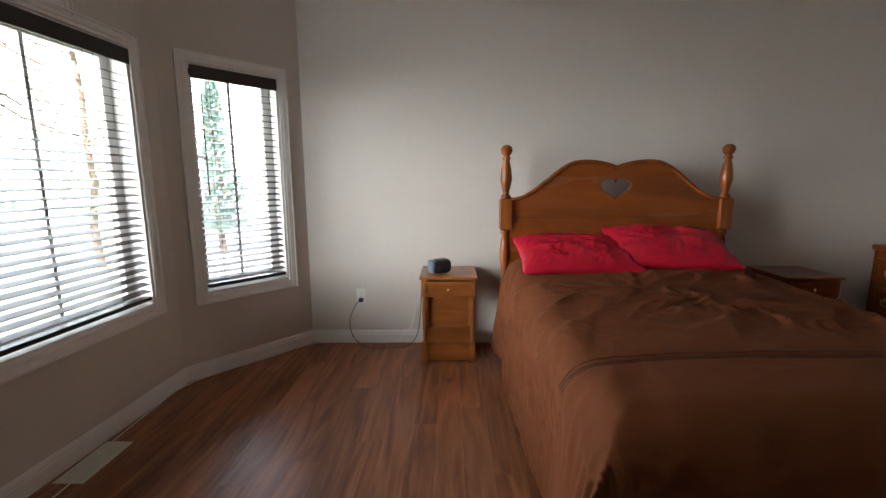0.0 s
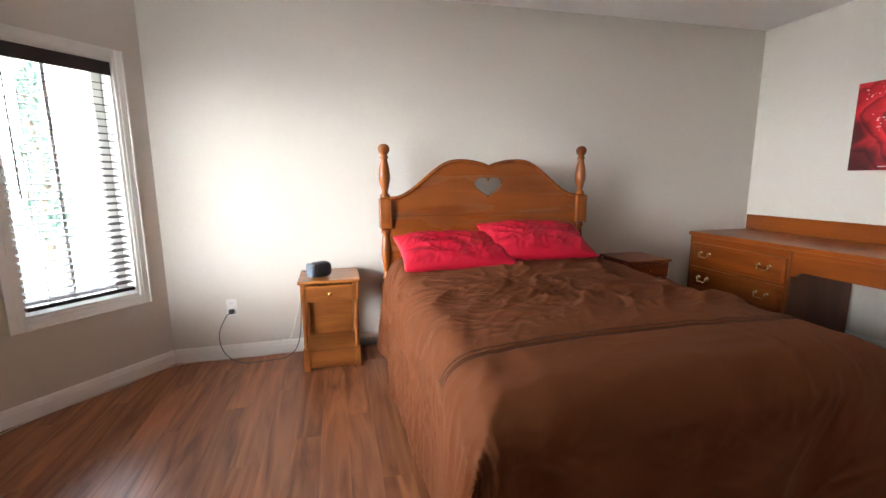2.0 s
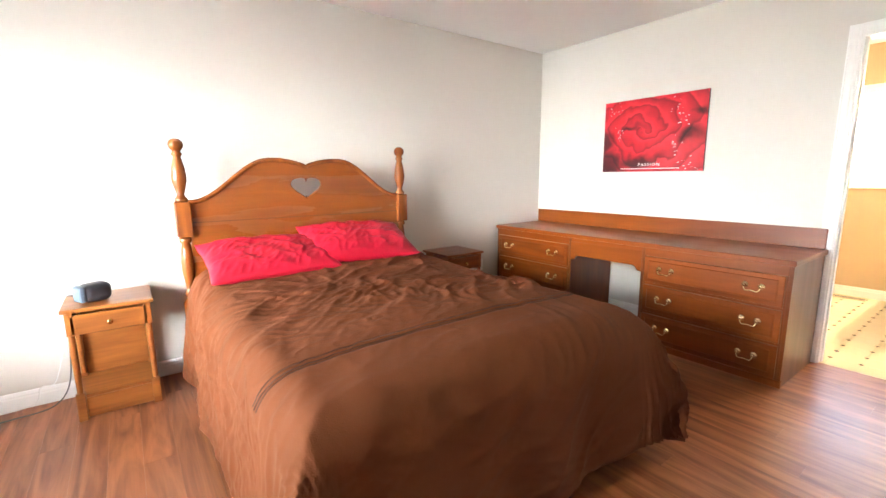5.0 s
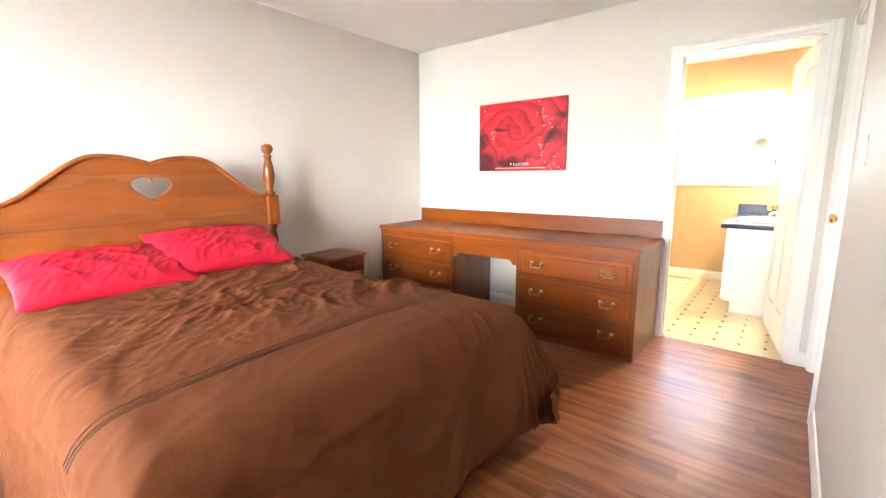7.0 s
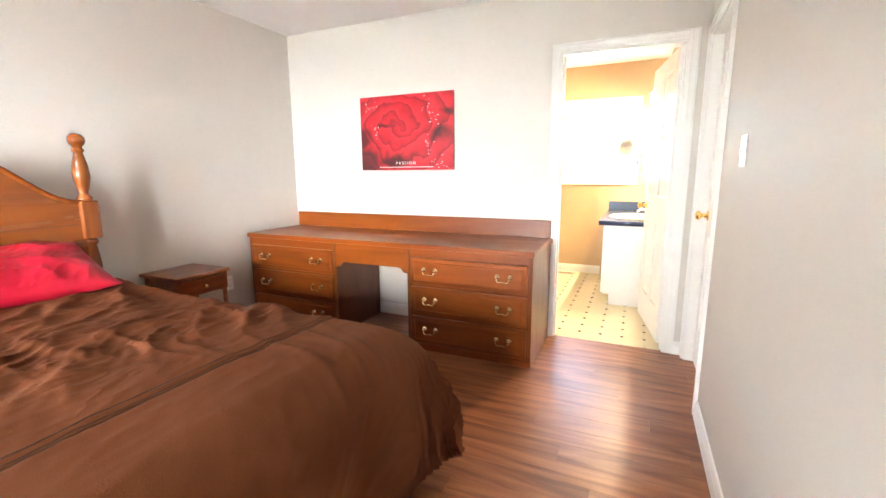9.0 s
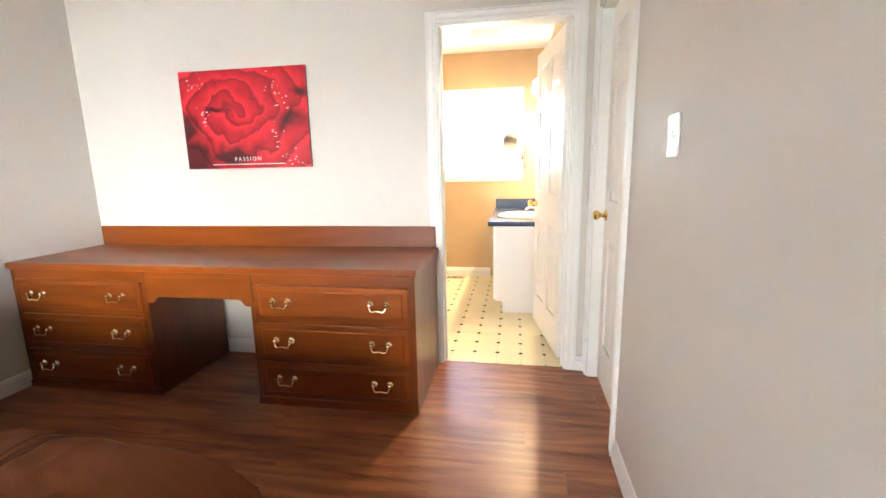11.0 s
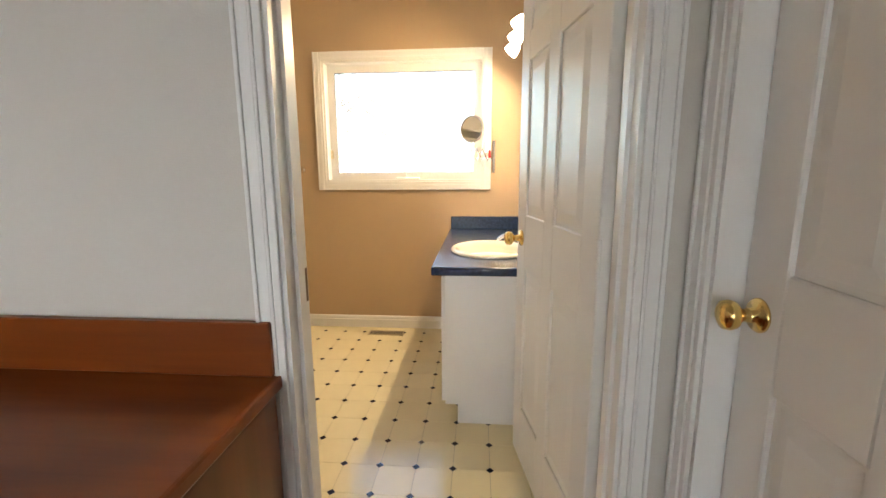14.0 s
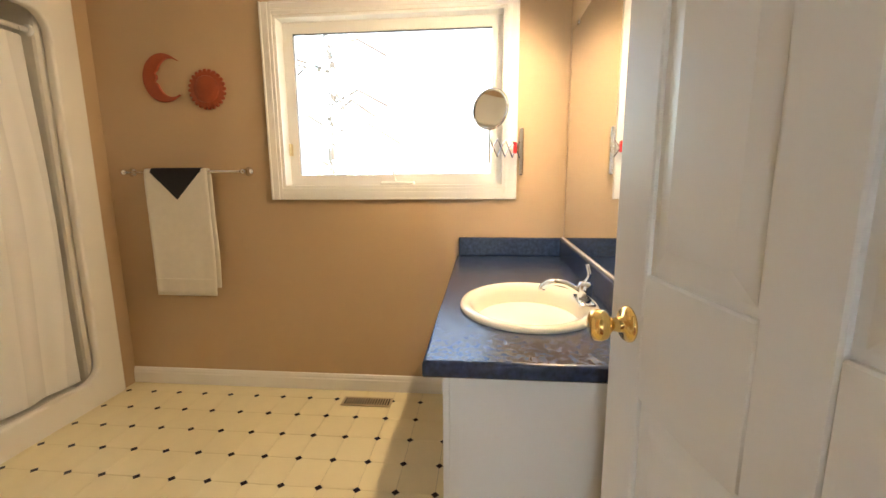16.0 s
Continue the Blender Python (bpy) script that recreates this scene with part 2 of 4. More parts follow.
# ---- mesh helpers ----
def finish(name, bm, mat, smooth=False):
    me = bpy.data.meshes.new(name)
    bmesh.ops.recalc_face_normals(bm, faces=bm.faces[:])
    bm.to_mesh(me)
    bm.free()
    me.materials.append(mat)
    if smooth:
        me.shade_smooth()
    return me


def part(name, bm, mat, parent=None, label="", smooth=False, m=None):
    ob = new(name, finish(name, bm, mat, smooth))
    if parent:
        ob.parent = parent
    if m is not None:
        ob.matrix_local = m
    if label:
        tagged(ob, label)
    return ob


def empty(name, m, label, category, group="", kind=""):
    ob = new(name)
    ob.empty_display_size = 0.1
    ob.matrix_world = m
    return tagged(ob, label, category, group, kind)


def box(lo, hi, bev=0.0, bm=None, seg=1):
    bm = bm or bmesh.new()
    r = bmesh.ops.create_cube(bm, size=1)
    c, s = [(a + b) / 2 for a, b in zip(lo, hi)], [abs(b - a) for a, b in zip(lo, hi)]
    for v in r["verts"]:
        v.co = Vector((c[0] + v.co.x * s[0], c[1] + v.co.y * s[1], c[2] + v.co.z * s[2]))
    if bev:
        es = list({e for v in r["verts"] for e in v.link_edges})
        bmesh.ops.bevel(bm, geom=es, offset=bev, segments=seg, affect="EDGES", profile=0.5)
    return bm


def lathe(profile, seg=24, bm=None, m=Matrix(), ring=False):
    """A turned shape round z from (radius, height) pairs."""
    bm = bm or bmesh.new()
    rings = []
    for r, z in profile:
        rings.append([bm.verts.new(m @ Vector((r * math.cos(2 * math.pi * k / seg), r * math.sin(2 * math.pi * k / seg), z))) for k in range(seg)])
    for a, b in zip(rings, rings[1:]):
        for k in range(seg):
            bm.faces.new((a[k], a[(k + 1) % seg], b[(k + 1) % seg], b[k]))
    if ring:
        for k in range(seg):
            bm.faces.new((rings[-1][k], rings[-1][(k + 1) % seg], rings[0][(k + 1) % seg], rings[0][k]))
    else:
        bm.faces.new(rings[0][::-1])
        bm.faces.new(rings[-1])
    return bm


def tube(points, radius, seg=8, bm=None):
    bm = bm or bmesh.new()
    pts = [Vector(p) for p in points]
    rings, side = [], None
    for i, p in enumerate(pts):
        d = (pts[min(i + 1, len(pts) - 1)] - pts[max(i - 1, 0)]).normalized()
        if side is None:
            side = d.orthogonal().normalized()
        side = (side - d * side.dot(d)).normalized()
        up = d.cross(side)
        rings.append([bm.verts.new(p + radius * (math.cos(2 * math.pi * k / seg) * side + math.sin(2 * math.pi * k / seg) * up)) for k in range(seg)])
    for a, b in zip(rings, rings[1:]):
        for k in range(seg):
            bm.faces.new((a[k], a[(k + 1) % seg], b[(k + 1) % seg], b[k]))
    bm.faces.new(rings[0][::-1])
    bm.faces.new(rings[-1])
    return bm


def spline(points, steps=8):
    """A smooth line through the points."""
    p = [Vector(a) for a in points]
    p = [2 * p[0] - p[1], *p, 2 * p[-1] - p[-2]]
    out = []
    for i in range(1, len(p) - 2):
        for k in range(steps):
            t = k / steps
            a, b, c, d = p[i - 1], p[i], p[i + 1], p[i + 2]
            out.append(0.5 * (2 * b + (c - a) * t + (2 * a - 5 * b + 4 * c - d) * t * t + (3 * b - a - 3 * c + d) * t ** 3))
    return out + [p[-2]]


def plate(name, loops, thick, bevel=0.0):
    """A flat mesh from closed 2D outlines (later ones are holes), in its own xy plane, thickened along z."""
    cu = bpy.data.curves.new(name, "CURVE")
    cu.dimensions, cu.fill_mode, cu.extrude, cu.bevel_depth, cu.bevel_resolution = "2D", "BOTH", thick / 2 - bevel, bevel, 2
    for loop in loops:
        s = cu.splines.new("POLY")
        s.points.add(len(loop) - 1)
        for q, (x, y) in zip(s.points, loop):
            q.co = (x, y, 0, 1)
        s.use_cyclic_u = True
    return curve_bmesh(cu)


def curve_bmesh(cu):
    ob = bpy.data.objects.new("tmp", cu)
    scene.collection.objects.link(ob)
    me = bpy.data.meshes.new_from_object(ob.evaluated_get(bpy.context.evaluated_depsgraph_get()))
    bpy.data.objects.remove(ob)
    bm = bmesh.new()
    bm.from_mesh(me)
    bpy.data.meshes.remove(me)
    return bm


def lettering(text, size):
    cu = bpy.data.curves.new("text", "FONT")
    cu.body, cu.size, cu.extrude, cu.align_x, cu.space_character = text, size, 0.0004, "CENTER", 1.5
    return curve_bmesh(cu)


# ---- setting ----
H = 2.44
X_E, Y_N, Y_S = 3.78, 3.353, 0.065
C12, C23 = Vector((-1.512, 2.682)), Vector((-0.94, 3.353))
C10, C01 = Vector((-1.62, 0.55)), Vector((-0.94, -0.12))
BX0, BX1, BY0, BY1 = 3.90, 6.09, 0.17, 3.353


def along(p0, p1):
    """Frame of a wall face: x along it, y out of the room, z up."""
    d = (Vector(p1) - Vector(p0)).normalized()
    return Matrix(((d.x, -d.y, 0, p0[0]), (d.y, d.x, 0, p0[1]), (0, 0, 1, 0), (0, 0, 0, 1))), (Vector(p1) - Vector(p0)).length


def wall(name, p0, p1, thick, mat, holes=(), label="", ext=(0, 0), top=H):
    m, length = along(p0, p1)
    bm = bmesh.new()
    x = -ext[0]
    for a, b, z0, z1 in sorted(holes):
        box((x, 0, 0), (a, thick, top), bm=bm)
        if z0 > 0:
            box((a, 0, 0), (b, thick, z0), bm=bm)
        box((a, 0, z1), (b, thick, top), bm=bm)
        x = b
    box((x, 0, 0), (length + ext[1], thick, top), bm=bm)
    ob = part(name, bm, mat)
    ob.matrix_world = m
    return tagged(ob, label or "plain painted interior wall", "wall", kind="structure"), m, length


def baseboard(p0, p1, gaps=(), e0=0.0, e1=0.0):
    m, length = along(p0, p1)
    x, spans = -e0, []
    for a, b in sorted(gaps):
        spans.append((x, a))
        x = b
    spans.append((x, length + e1))
    for a, b in spans:
        if b - a < 0.02:
            continue
        bm = bmesh.new()
        prof = [(0, 0), (-0.015, 0), (-0.015, 0.062), (-0.011, 0.070), (-0.011, 0.078), (-0.006, 0.092), (0, 0.095)]
        r0, r1 = [[bm.verts.new((s, y - 0.0005, z + 0.002)) for y, z in prof] for s in (a, b)]
        for k in range(len(prof)):
            j = (k + 1) % len(prof)
            bm.faces.new((r0[k], r0[j], r1[j], r1[k]))
        bm.faces.new(r0)
        bm.faces.new(r1[::-1])
        ob = part("baseboard", bm, WHITE)
        ob.matrix_world = m
        tagged(ob, "white painted moulded baseboard along the wall", "baseboard", kind="structure")


def casing(x0, x1, z0, z1, w, parent, sill=True, y0=0.0, sign=-1):
    """Moulded trim round an opening, in the wall's frame; the opening is x0..x1, z0..z1."""
    def strip(a, b, horizontal, flip):
        bm = bmesh.new()
        for t0, t1, d in ((0, 0.30, 0.011), (0.30, 0.42, 0.015), (0.42, 0.85, 0.013), (0.85, 1.0, 0.019)):
            u0, u1 = (t0 * w, t1 * w)
            if flip:
                u0, u1 = -u1, -u0
            if horizontal:
                box((a[0], y0, a[1] + u0), (b[0], y0 + sign * d, a[1] + u1), 0.0015, bm)
            else:
                box((a[0] + u0, y0, a[1]), (a[0] + u1, y0 + sign * d, b[1]), 0.0015, bm)
        part("casing", bm, WHITE, parent)
    base = z0 - w if sill else z0 + 0.002
    strip((x0, base), (x0, z1 + w), False, True)
    strip((x1, base), (x1, z1 + w), False, False)
    strip((x0, z1), (x1, z1), True, False)
    if sill:
        strip((x0, z0), (x1, z0), True, True)


def lining(x0, x1, z0, z1, d0, d1, parent, mat=WHITE, t=0.014, sill=True):
    part("jamb", box((x0, d0, z0), (x0 + t, d1, z1)), mat, parent)
    part("jamb", box((x1 - t, d0, z0), (x1, d1, z1)), mat, parent)
    part("head", box((x0 + t, d0, z1 - t), (x1 - t, d1, z1)), mat, parent)
    if sill:
        part("sill", box((x0 + t, d0, z0), (x1 - t, d1, z0 + t)), mat, parent)


def window_unit(name, m, x0, x1, z0, z1, thick, label, sashes=1, muntins=(0, 0), w=0.06, sash_w=0.045, deep=0.09):
    win = empty(name, m, label, "window", kind="structure")
    casing(x0, x1, z0, z1, w, win)
    lining(x0, x1, z0, z1, 0.001, thick - 0.001, win)
    span = (x1 - x0 - 0.03) / sashes
    for i in range(sashes):
        a, b = x0 + 0.015 + i * span, x0 + 0.015 + (i + 1) * span
        lo, hi = z0 + 0.015, z1 - 0.015
        bm = plate("sash", [[(a, lo), (b, lo), (b, hi), (a, hi)], [(a + sash_w, lo + sash_w), (b - sash_w, lo + sash_w), (b - sash_w, hi - sash_w), (a + sash_w, hi - sash_w)]], 0.04, 0.003)
        s = part("sash", bm, WHITE, win, m=pose(0, deep + 0.02, 0, 90))
        g = part("pane", box((a + sash_w - 0.004, deep + 0.018, lo + sash_w - 0.004), (b - sash_w + 0.004, deep + 0.022, hi - sash_w + 0.004)), GLASS, win)
        g.visible_shadow = False
        ia, ib, il, ih = a + sash_w, b - sash_w, lo + sash_w, hi - sash_w
        for k in range(muntins[0]):
            u = ia + (ib - ia) * (k + 1) / (muntins[0] + 1)
            part("muntin", box((u - 0.009, deep + 0.008, il), (u + 0.009, deep + 0.016, ih)), WHITE, win)
        for k in range(muntins[1]):
            u = il + (ih - il) * (k + 1) / (muntins[1] + 1)
            part("muntin", box((ia, deep + 0.009, u - 0.009), (ib, deep + 0.015, u + 0.009)), WHITE, win)
    return win


def blind(m, x0, x1, z0, z1, label):
    """A wooden venetian blind let down, its slats open."""
    b = empty("venetian_blind", m, label, "blind")
    part("valance", box((x0 + 0.003, -0.022, z1 - 0.075), (x1 - 0.003, -0.008, z1 - 0.002), 0.003), BLIND, b)
    part("headrail", box((x0 + 0.006, -0.006, z1 - 0.05), (x1 - 0.006, 0.048, z1 - 0.016), 0.002), BLIND, b)
    part("bottom_rail", box((x0 + 0.008, -0.004, z0 + 0.022), (x1 - 0.008, 0.046, z0 + 0.044), 0.004), BLIND, b)
    pitch = 0.040
    slat = finish("slat", box((x0 + 0.008, -0.0235, -0.0014), (x1 - 0.008, 0.0235, 0.0014), 0.0008), BLIND)
    n = int((z1 - 0.08 - z0 - 0.05) / pitch)
    for k in range(n):
        ob = new("slat", slat)
        ob.parent = b
        ob.matrix_local = pose(0, 0.021, z0 + 0.075 + k * pitch, 13 + random.uniform(-1.2, 1.2))
    for u in (0.12, 0.5, 0.88) if x1 - x0 > 1 else (0.2, 0.8):
        u = x0 + (x1 - x0) * u
        for y in (-0.004, 0.046):
            part("ladder_cord", box((u - 0.0012, y - 0.0008, z0 + 0.04), (u + 0.0012, y + 0.0008, z1 - 0.05)), BLIND, b)
    part("wand", tube([(x0 + 0.05, -0.026, z1 - 0.09), (x0 + 0.05, -0.026, z1 - 0.75)], 0.004), BLIND, b)
    return b


# bedroom walls; each runs with the room on its right
wN, mN, lN = wall("wall_north", C23, (X_E, Y_N), 0.16, PAINT, label="greige painted wall behind the bed", ext=(0, 0.06))
W2 = (0.155, 0.715, 0.525, 1.905)
wBay, mB, lB = wall("wall_bay_north", C12, C23, 0.16, PAINT, [W2], "greige painted angled bay wall with a window")
W1 = (0.25, 1.95, 0.545, 1.895)
TR = (0.55, 1.60, 1.985, 2.37)
m1, l1 = along(C10, C12)
bm = bmesh.new()
for lo, hi in (((0, 0), (W1[0], H)), ((W1[1], 0), (l1, H)), ((W1[0], 0), (W1[1], W1[2])), ((W1[0], W1[3]), (W1[1], TR[2])),
               ((W1[0], TR[2]), (TR[0], H)), ((TR[1], TR[2]), (W1[1], H)), ((TR[0], TR[3]), (TR[1], H))):
    box((lo[0], 0, lo[1]), (hi[0], 0.16, hi[1]), bm=bm)
wW = part("wall_west", bm, PAINT)
wW.matrix_world = m1
tagged(wW, "greige painted wall with the wide bay window", "wall", kind="structure")
wall("wall_bay_south", C01, C10, 0.16, PAINT, label="greige painted angled bay wall")
wall("wall_entry_west", (-0.94, -1.1), C01, 0.16, PAINT, label="greige painted wall of the entry end")
wall("wall_entry_south", (1.3, -1.1), (-0.94, -1.1), 0.16, PAINT, label="greige painted wall behind the entry", ext=(0.1, 0.16))
wall("wall_entry_east", (1.3, Y_S), (1.3, -1.1), 0.1, PAINT, label="greige painted return wall at the entry")
CL = (3.012, 3.715)
wS, mS, lS = wall("wall_south", (X_E, Y_S), (1.3, Y_S), 0.11, PAINT, [(X_E - CL[1], X_E - CL[0], 0, 2.03)], "greige painted wall with a closet door", ext=(0.06, -0.1))
DY = (0.174, 0.95)
wE, mE, lE = wall("wall_east", (X_E, Y_N), (X_E, Y_S), 0.06, PAINT, [(Y_N - DY[1], Y_N - DY[0], 0, 2.035)], "greige painted wall with the bathroom doorway")
wall("wall_closet_back", (X_E, -0.55), (2.8, -0.55), 0.1, PAINT, label="plain closet back wall")

# bathroom walls
wall("wall_bath_west", (BX0, BY0), (BX0, BY1), 0.06, TAN, [(DY[0] - BY0, DY[1] - BY0, 0, 2.035)], "tan painted bathroom wall with the doorway")
wall("wall_bath_north", (BX0, BY1), (BX1, BY1), 0.16, TAN, label="tan painted bathroom wall", ext=(0, 0.16))
BW = (0.475, 1.645, 1.145, 2.005)
wBE, mBE, lBE = wall("wall_bath_east", (BX1, BY1), (BX1, BY0), 0.16, TAN, [(BY1 - BW[1], BY1 - BW[0], BW[2], BW[3])], "tan painted bathroom wall with a window")
wall("wall_bath_south", (BX1, BY0), (BX0, BY0), 0.1, TAN, label="tan painted bathroom wall behind the mirror", ext=(0.16, 0.0))
wall("wall_bath_return", (5.985, 2.645), (BX1, 2.645), 0.07, TAN, label="narrow tan wall beside the shower")

# ceilings and ground
c = part("ceiling", box((-1.9, -1.3, H), (X_E + 0.06, Y_N + 0.2, H + 0.15)), CEIL)
tagged(c, "white textured bedroom ceiling", "ceiling", kind="structure")
c = part("ceiling_bath", box((X_E + 0.06, -0.6, H), (BX1 + 0.2, Y_N + 0.2, H + 0.15)), CEIL)
tagged(c, "white textured bathroom ceiling", "ceiling", kind="structure")

baseboard(C23, (X_E, Y_N), e0=-0.005)
baseboard(C12, C23, e0=-0.007, e1=-0.007)
baseboard(C10, C12)
baseboard((X_E, Y_N), (X_E, Y_S), [(Y_N - 1.005, Y_N - 0.125)])
baseboard((X_E, Y_S), (1.3, Y_S), [(-0.02, X_E - CL[0] + 0.07)])
baseboard((BX1, 2.645), (BX1, BY0 + 0.6))

# bay windows, transom and bathroom window
window_unit("window_1", m1, *W1, 0.16, "wide white-framed bay window with two sashes", 2, (1, 0), deep=0.10)
window_unit("window_2", mB, *W2, 0.16, "tall narrow white-framed bay window", 1, (1, 1), deep=0.10)
window_unit("window_3", m1, *TR, 0.16, "small white-framed transom window over the bay window", 1, (0, 0), w=0.05, deep=0.10)
blind(m1, W1[0] + 0.014, W1[1] - 0.014, W1[2] + 0.014, W1[3] - 0.014, "dark espresso wooden venetian blind, let down with slats open")
blind(mB, W2[0] + 0.014, W2[1] - 0.014, W2[2] + 0.014, W2[3] - 0.014, "dark espresso narrow wooden venetian blind, slats open")
bw = window_unit("window_4", mBE, BY1 - BW[1], BY1 - BW[0], BW[2], BW[3], 0.16, "white-framed awning bathroom window, closed", 1, (0, 0), sash_w=0.05, deep=0.075)
u0, u1 = BY1 - BW[1], BY1 - BW[0]
op = part("crank_operator", box((u0 + 0.52, 0.035, BW[2] + 0.014), (u0 + 0.70, 0.075, BW[2] + 0.032), 0.006), PLASTIC, bw)
part("crank_handle", tube([(u0 + 0.60, 0.05, BW[2] + 0.03), (u0 + 0.60, 0.03, BW[2] + 0.05), (u0 + 0.585, 0.03, BW[2] + 0.11)], 0.004), PLASTIC, op)
gl = [u0 + 0.065, BW[2] + 0.065, u1 - 0.065, BW[3] - 0.065]
for lo, hi in (((gl[0], gl[3] - 0.009), (gl[2], gl[3])), ((gl[0], gl[1]), (gl[0] + 0.005, gl[3] - 0.0095)), ((gl[2] - 0.004, gl[1]), (gl[2], gl[3] - 0.0095)), ((gl[0] + 0.0055, gl[1]), (gl[2] - 0.0045, gl[1] + 0.004))):
    part("gasket", box((lo[0], 0.080, lo[1]), (hi[0], 0.0925, hi[1]), 0.0008), GREYCORD, bw, "dark rubber gasket")
part("sash_lock", box((u0 + 0.02, 0.05, BW[2] + 0.17), (u0 + 0.035, 0.075, BW[2] + 0.235), 0.003), PALEBRASS, bw)


def knob(parent, x, y, z, side, mat=BRASS):
    """A round knob on its rose; side: +1 or -1 along the door's y."""
    m = pose(x, y, z, -90 * side)
    k = part("knob", lathe([(0.031, 0.0005), (0.031, 0.004), (0.027, 0.009), (0.014, 0.011), (0.0115, 0.03), (0.016, 0.036), (0.025, 0.043), (0.0275, 0.053), (0.025, 0.063), (0.014, 0.069), (0.004, 0.070)], 28), mat, parent, "polished brass door knob", True, m)
    return k


def panel_door(name, m, w, label, h=2.015):
    """A six-panel door in its own frame: x from the hinge, y through it, z up."""
    d = empty(name, m, label, "door", kind="structure")
    t = 0.0175
    part("core", box((0.02, -0.008, 0.02), (w - 0.02, 0.008, h - 0.02)), DOORWHITE, d)
    st = 0.105
    for a, b in ((0, st), (w / 2 - 0.045, w / 2 + 0.045), (w - st, w)):
        part("stile", box((a, -t, 0.0), (b, t, h), 0.003), DOORWHITE, d)
    rails = [(0, 0.235), (0.83, 1.04), (1.60, 1.70), (h - 0.115, h)]
    for z0, z1 in rails:
        for a, b in ((st, w / 2 - 0.045), (w / 2 + 0.045, w - st)):
            part("rail", box((a, -t + 0.0004, z0), (b, t - 0.0004, z1), 0.003), DOORWHITE, d)
    for (_, z0), (z1, _) in zip(rails, rails[1:]):
        for a, b in ((st, w / 2 - 0.045), (w / 2 + 0.045, w - st)):
            bm = bmesh.new()
            for s in (-1, 1):
                # sloped raised panel
                o = [(a + 0.012, z0 + 0.012), (b - 0.012, z0 + 0.012), (b - 0.012, z1 - 0.012), (a + 0.012, z1 - 0.012)]
                i = [(a + 0.045, z0 + 0.045), (b - 0.045, z0 + 0.045), (b - 0.045, z1 - 0.045), (a + 0.045, z1 - 0.045)]
                vo = [bm.verts.new((x, s * 0.0082, z)) for x, z in o]
                vi = [bm.verts.new((x, s * 0.0155, z)) for x, z in i]
                bm.faces.new(vi)
                for k in range(4):
                    bm.faces.new((vo[k], vo[(k + 1) % 4], vi[(k + 1) % 4], vi[k]))
            part("panel", bm, DOORWHITE, d)
    return d


# bathroom doorway and its door, opened into the bathroom
fr = empty("door_frame", mE, "white moulded door frame of the bathroom", "door frame", kind="structure")
a0, a1 = Y_N - DY[1], Y_N - DY[0]
casing(a0 + 0.008, a1 - 0.008, 0, 2.027, 0.06, fr, sill=False)
casing(a0 + 0.008, a1 - 0.008, 0, 2.027, 0.062, fr, sill=False, y0=0.12, sign=1)
lining(a0, a1, 0, 2.035, 0.001, 0.119, fr, t=0.018, sill=False)
part("door_stop", box((a0 + 0.018, 0.045, 0.002), (a0 + 0.028, 0.08, 2.017)), WHITE, fr)
part("door_stop", box((a1 - 0.028, 0.045, 0.002), (a1 - 0.018, 0.08, 2.017)), WHITE, fr)
part("strike_plate", box((a0 + 0.0182, 0.084, 0.90), (a0 + 0.0205, 0.112, 0.985), 0.0006), BRONZE, fr, "tarnished bronze strike plate")

door = panel_door("door_1", pose(3.914, DY[0] + 0.018 + 0.010, 0.012, 0, 0, 9.5), 0.745, "white six-panel bathroom door, standing open")
knob(door, 0.745 - 0.065, 0.0175, 0.945, 1)
knob(door, 0.745 - 0.065, -0.0175, 0.945, -1)
for z in (0.2, 1.0, 1.8):
    part("hinge", lathe([(0.006, -0.045), (0.006, 0.045)], 10, m=pose(-0.006, 0.019, z)), WHITE, door)

# closet door in the south wall, shut
fr = empty("door_frame", mS, "white moulded door frame of the closet", "door frame", kind="structure")
b0, b1 = X_E - CL[1], X_E - CL[0]
casing(b0 + 0.008, b1 - 0.008, 0, 2.022, 0.06, fr, sill=False)
lining(b0, b1, 0, 2.03, 0.001, 0.109, fr, t=0.016, sill=False)
closet = panel_door("door_2", pose(CL[0] + 0.018, -0.0095, 0.01, 0, 0, 0), CL[1] - CL[0] - 0.036, "white six-panel closet door, shut", 2.0)
knob(closet, CL[1] - CL[0] - 0.036 - 0.05, 0.0175, 0.955, 1)

# ---- bedroom things ----
# bed
BED_X0, BED_X1, BED_Y = 0.487, 1.942, 3.14
bed = empty("bed", pose(0, 0, 0), "wooden four-poster-style double bed with heart cutout headboard", "bed")
POST = [(0.030, 0.0), (0.030, 0.10), (0.044, 0.12), (0.044, 0.50), (0.030, 0.52), (0.022, 0.535), (0.031, 0.55), (0.031, 0.562), (0.020, 0.58), (0.024, 0.62), (0.034, 0.69),
        (0.035, 0.75), (0.028, 0.82), (0.022, 0.855), (0.033, 0.868), (0.033, 0.884), (0.024, 0.893)]
POST_TOP = [(0.030, 1.098), (0.034, 1.104), (0.034, 1.116), (0.022, 1.128), (0.020, 1.14), (0.030, 1.18), (0.038, 1.215), (0.039, 1.24), (0.034, 1.29), (0.024, 1.335),
            (0.020, 1.352), (0.028, 1.36), (0.028, 1.368), (0.020, 1.378), (0.022, 1.384), (0.034, 1.398), (0.039, 1.415), (0.036, 1.434), (0.022, 1.448), (0.004, 1.452)]
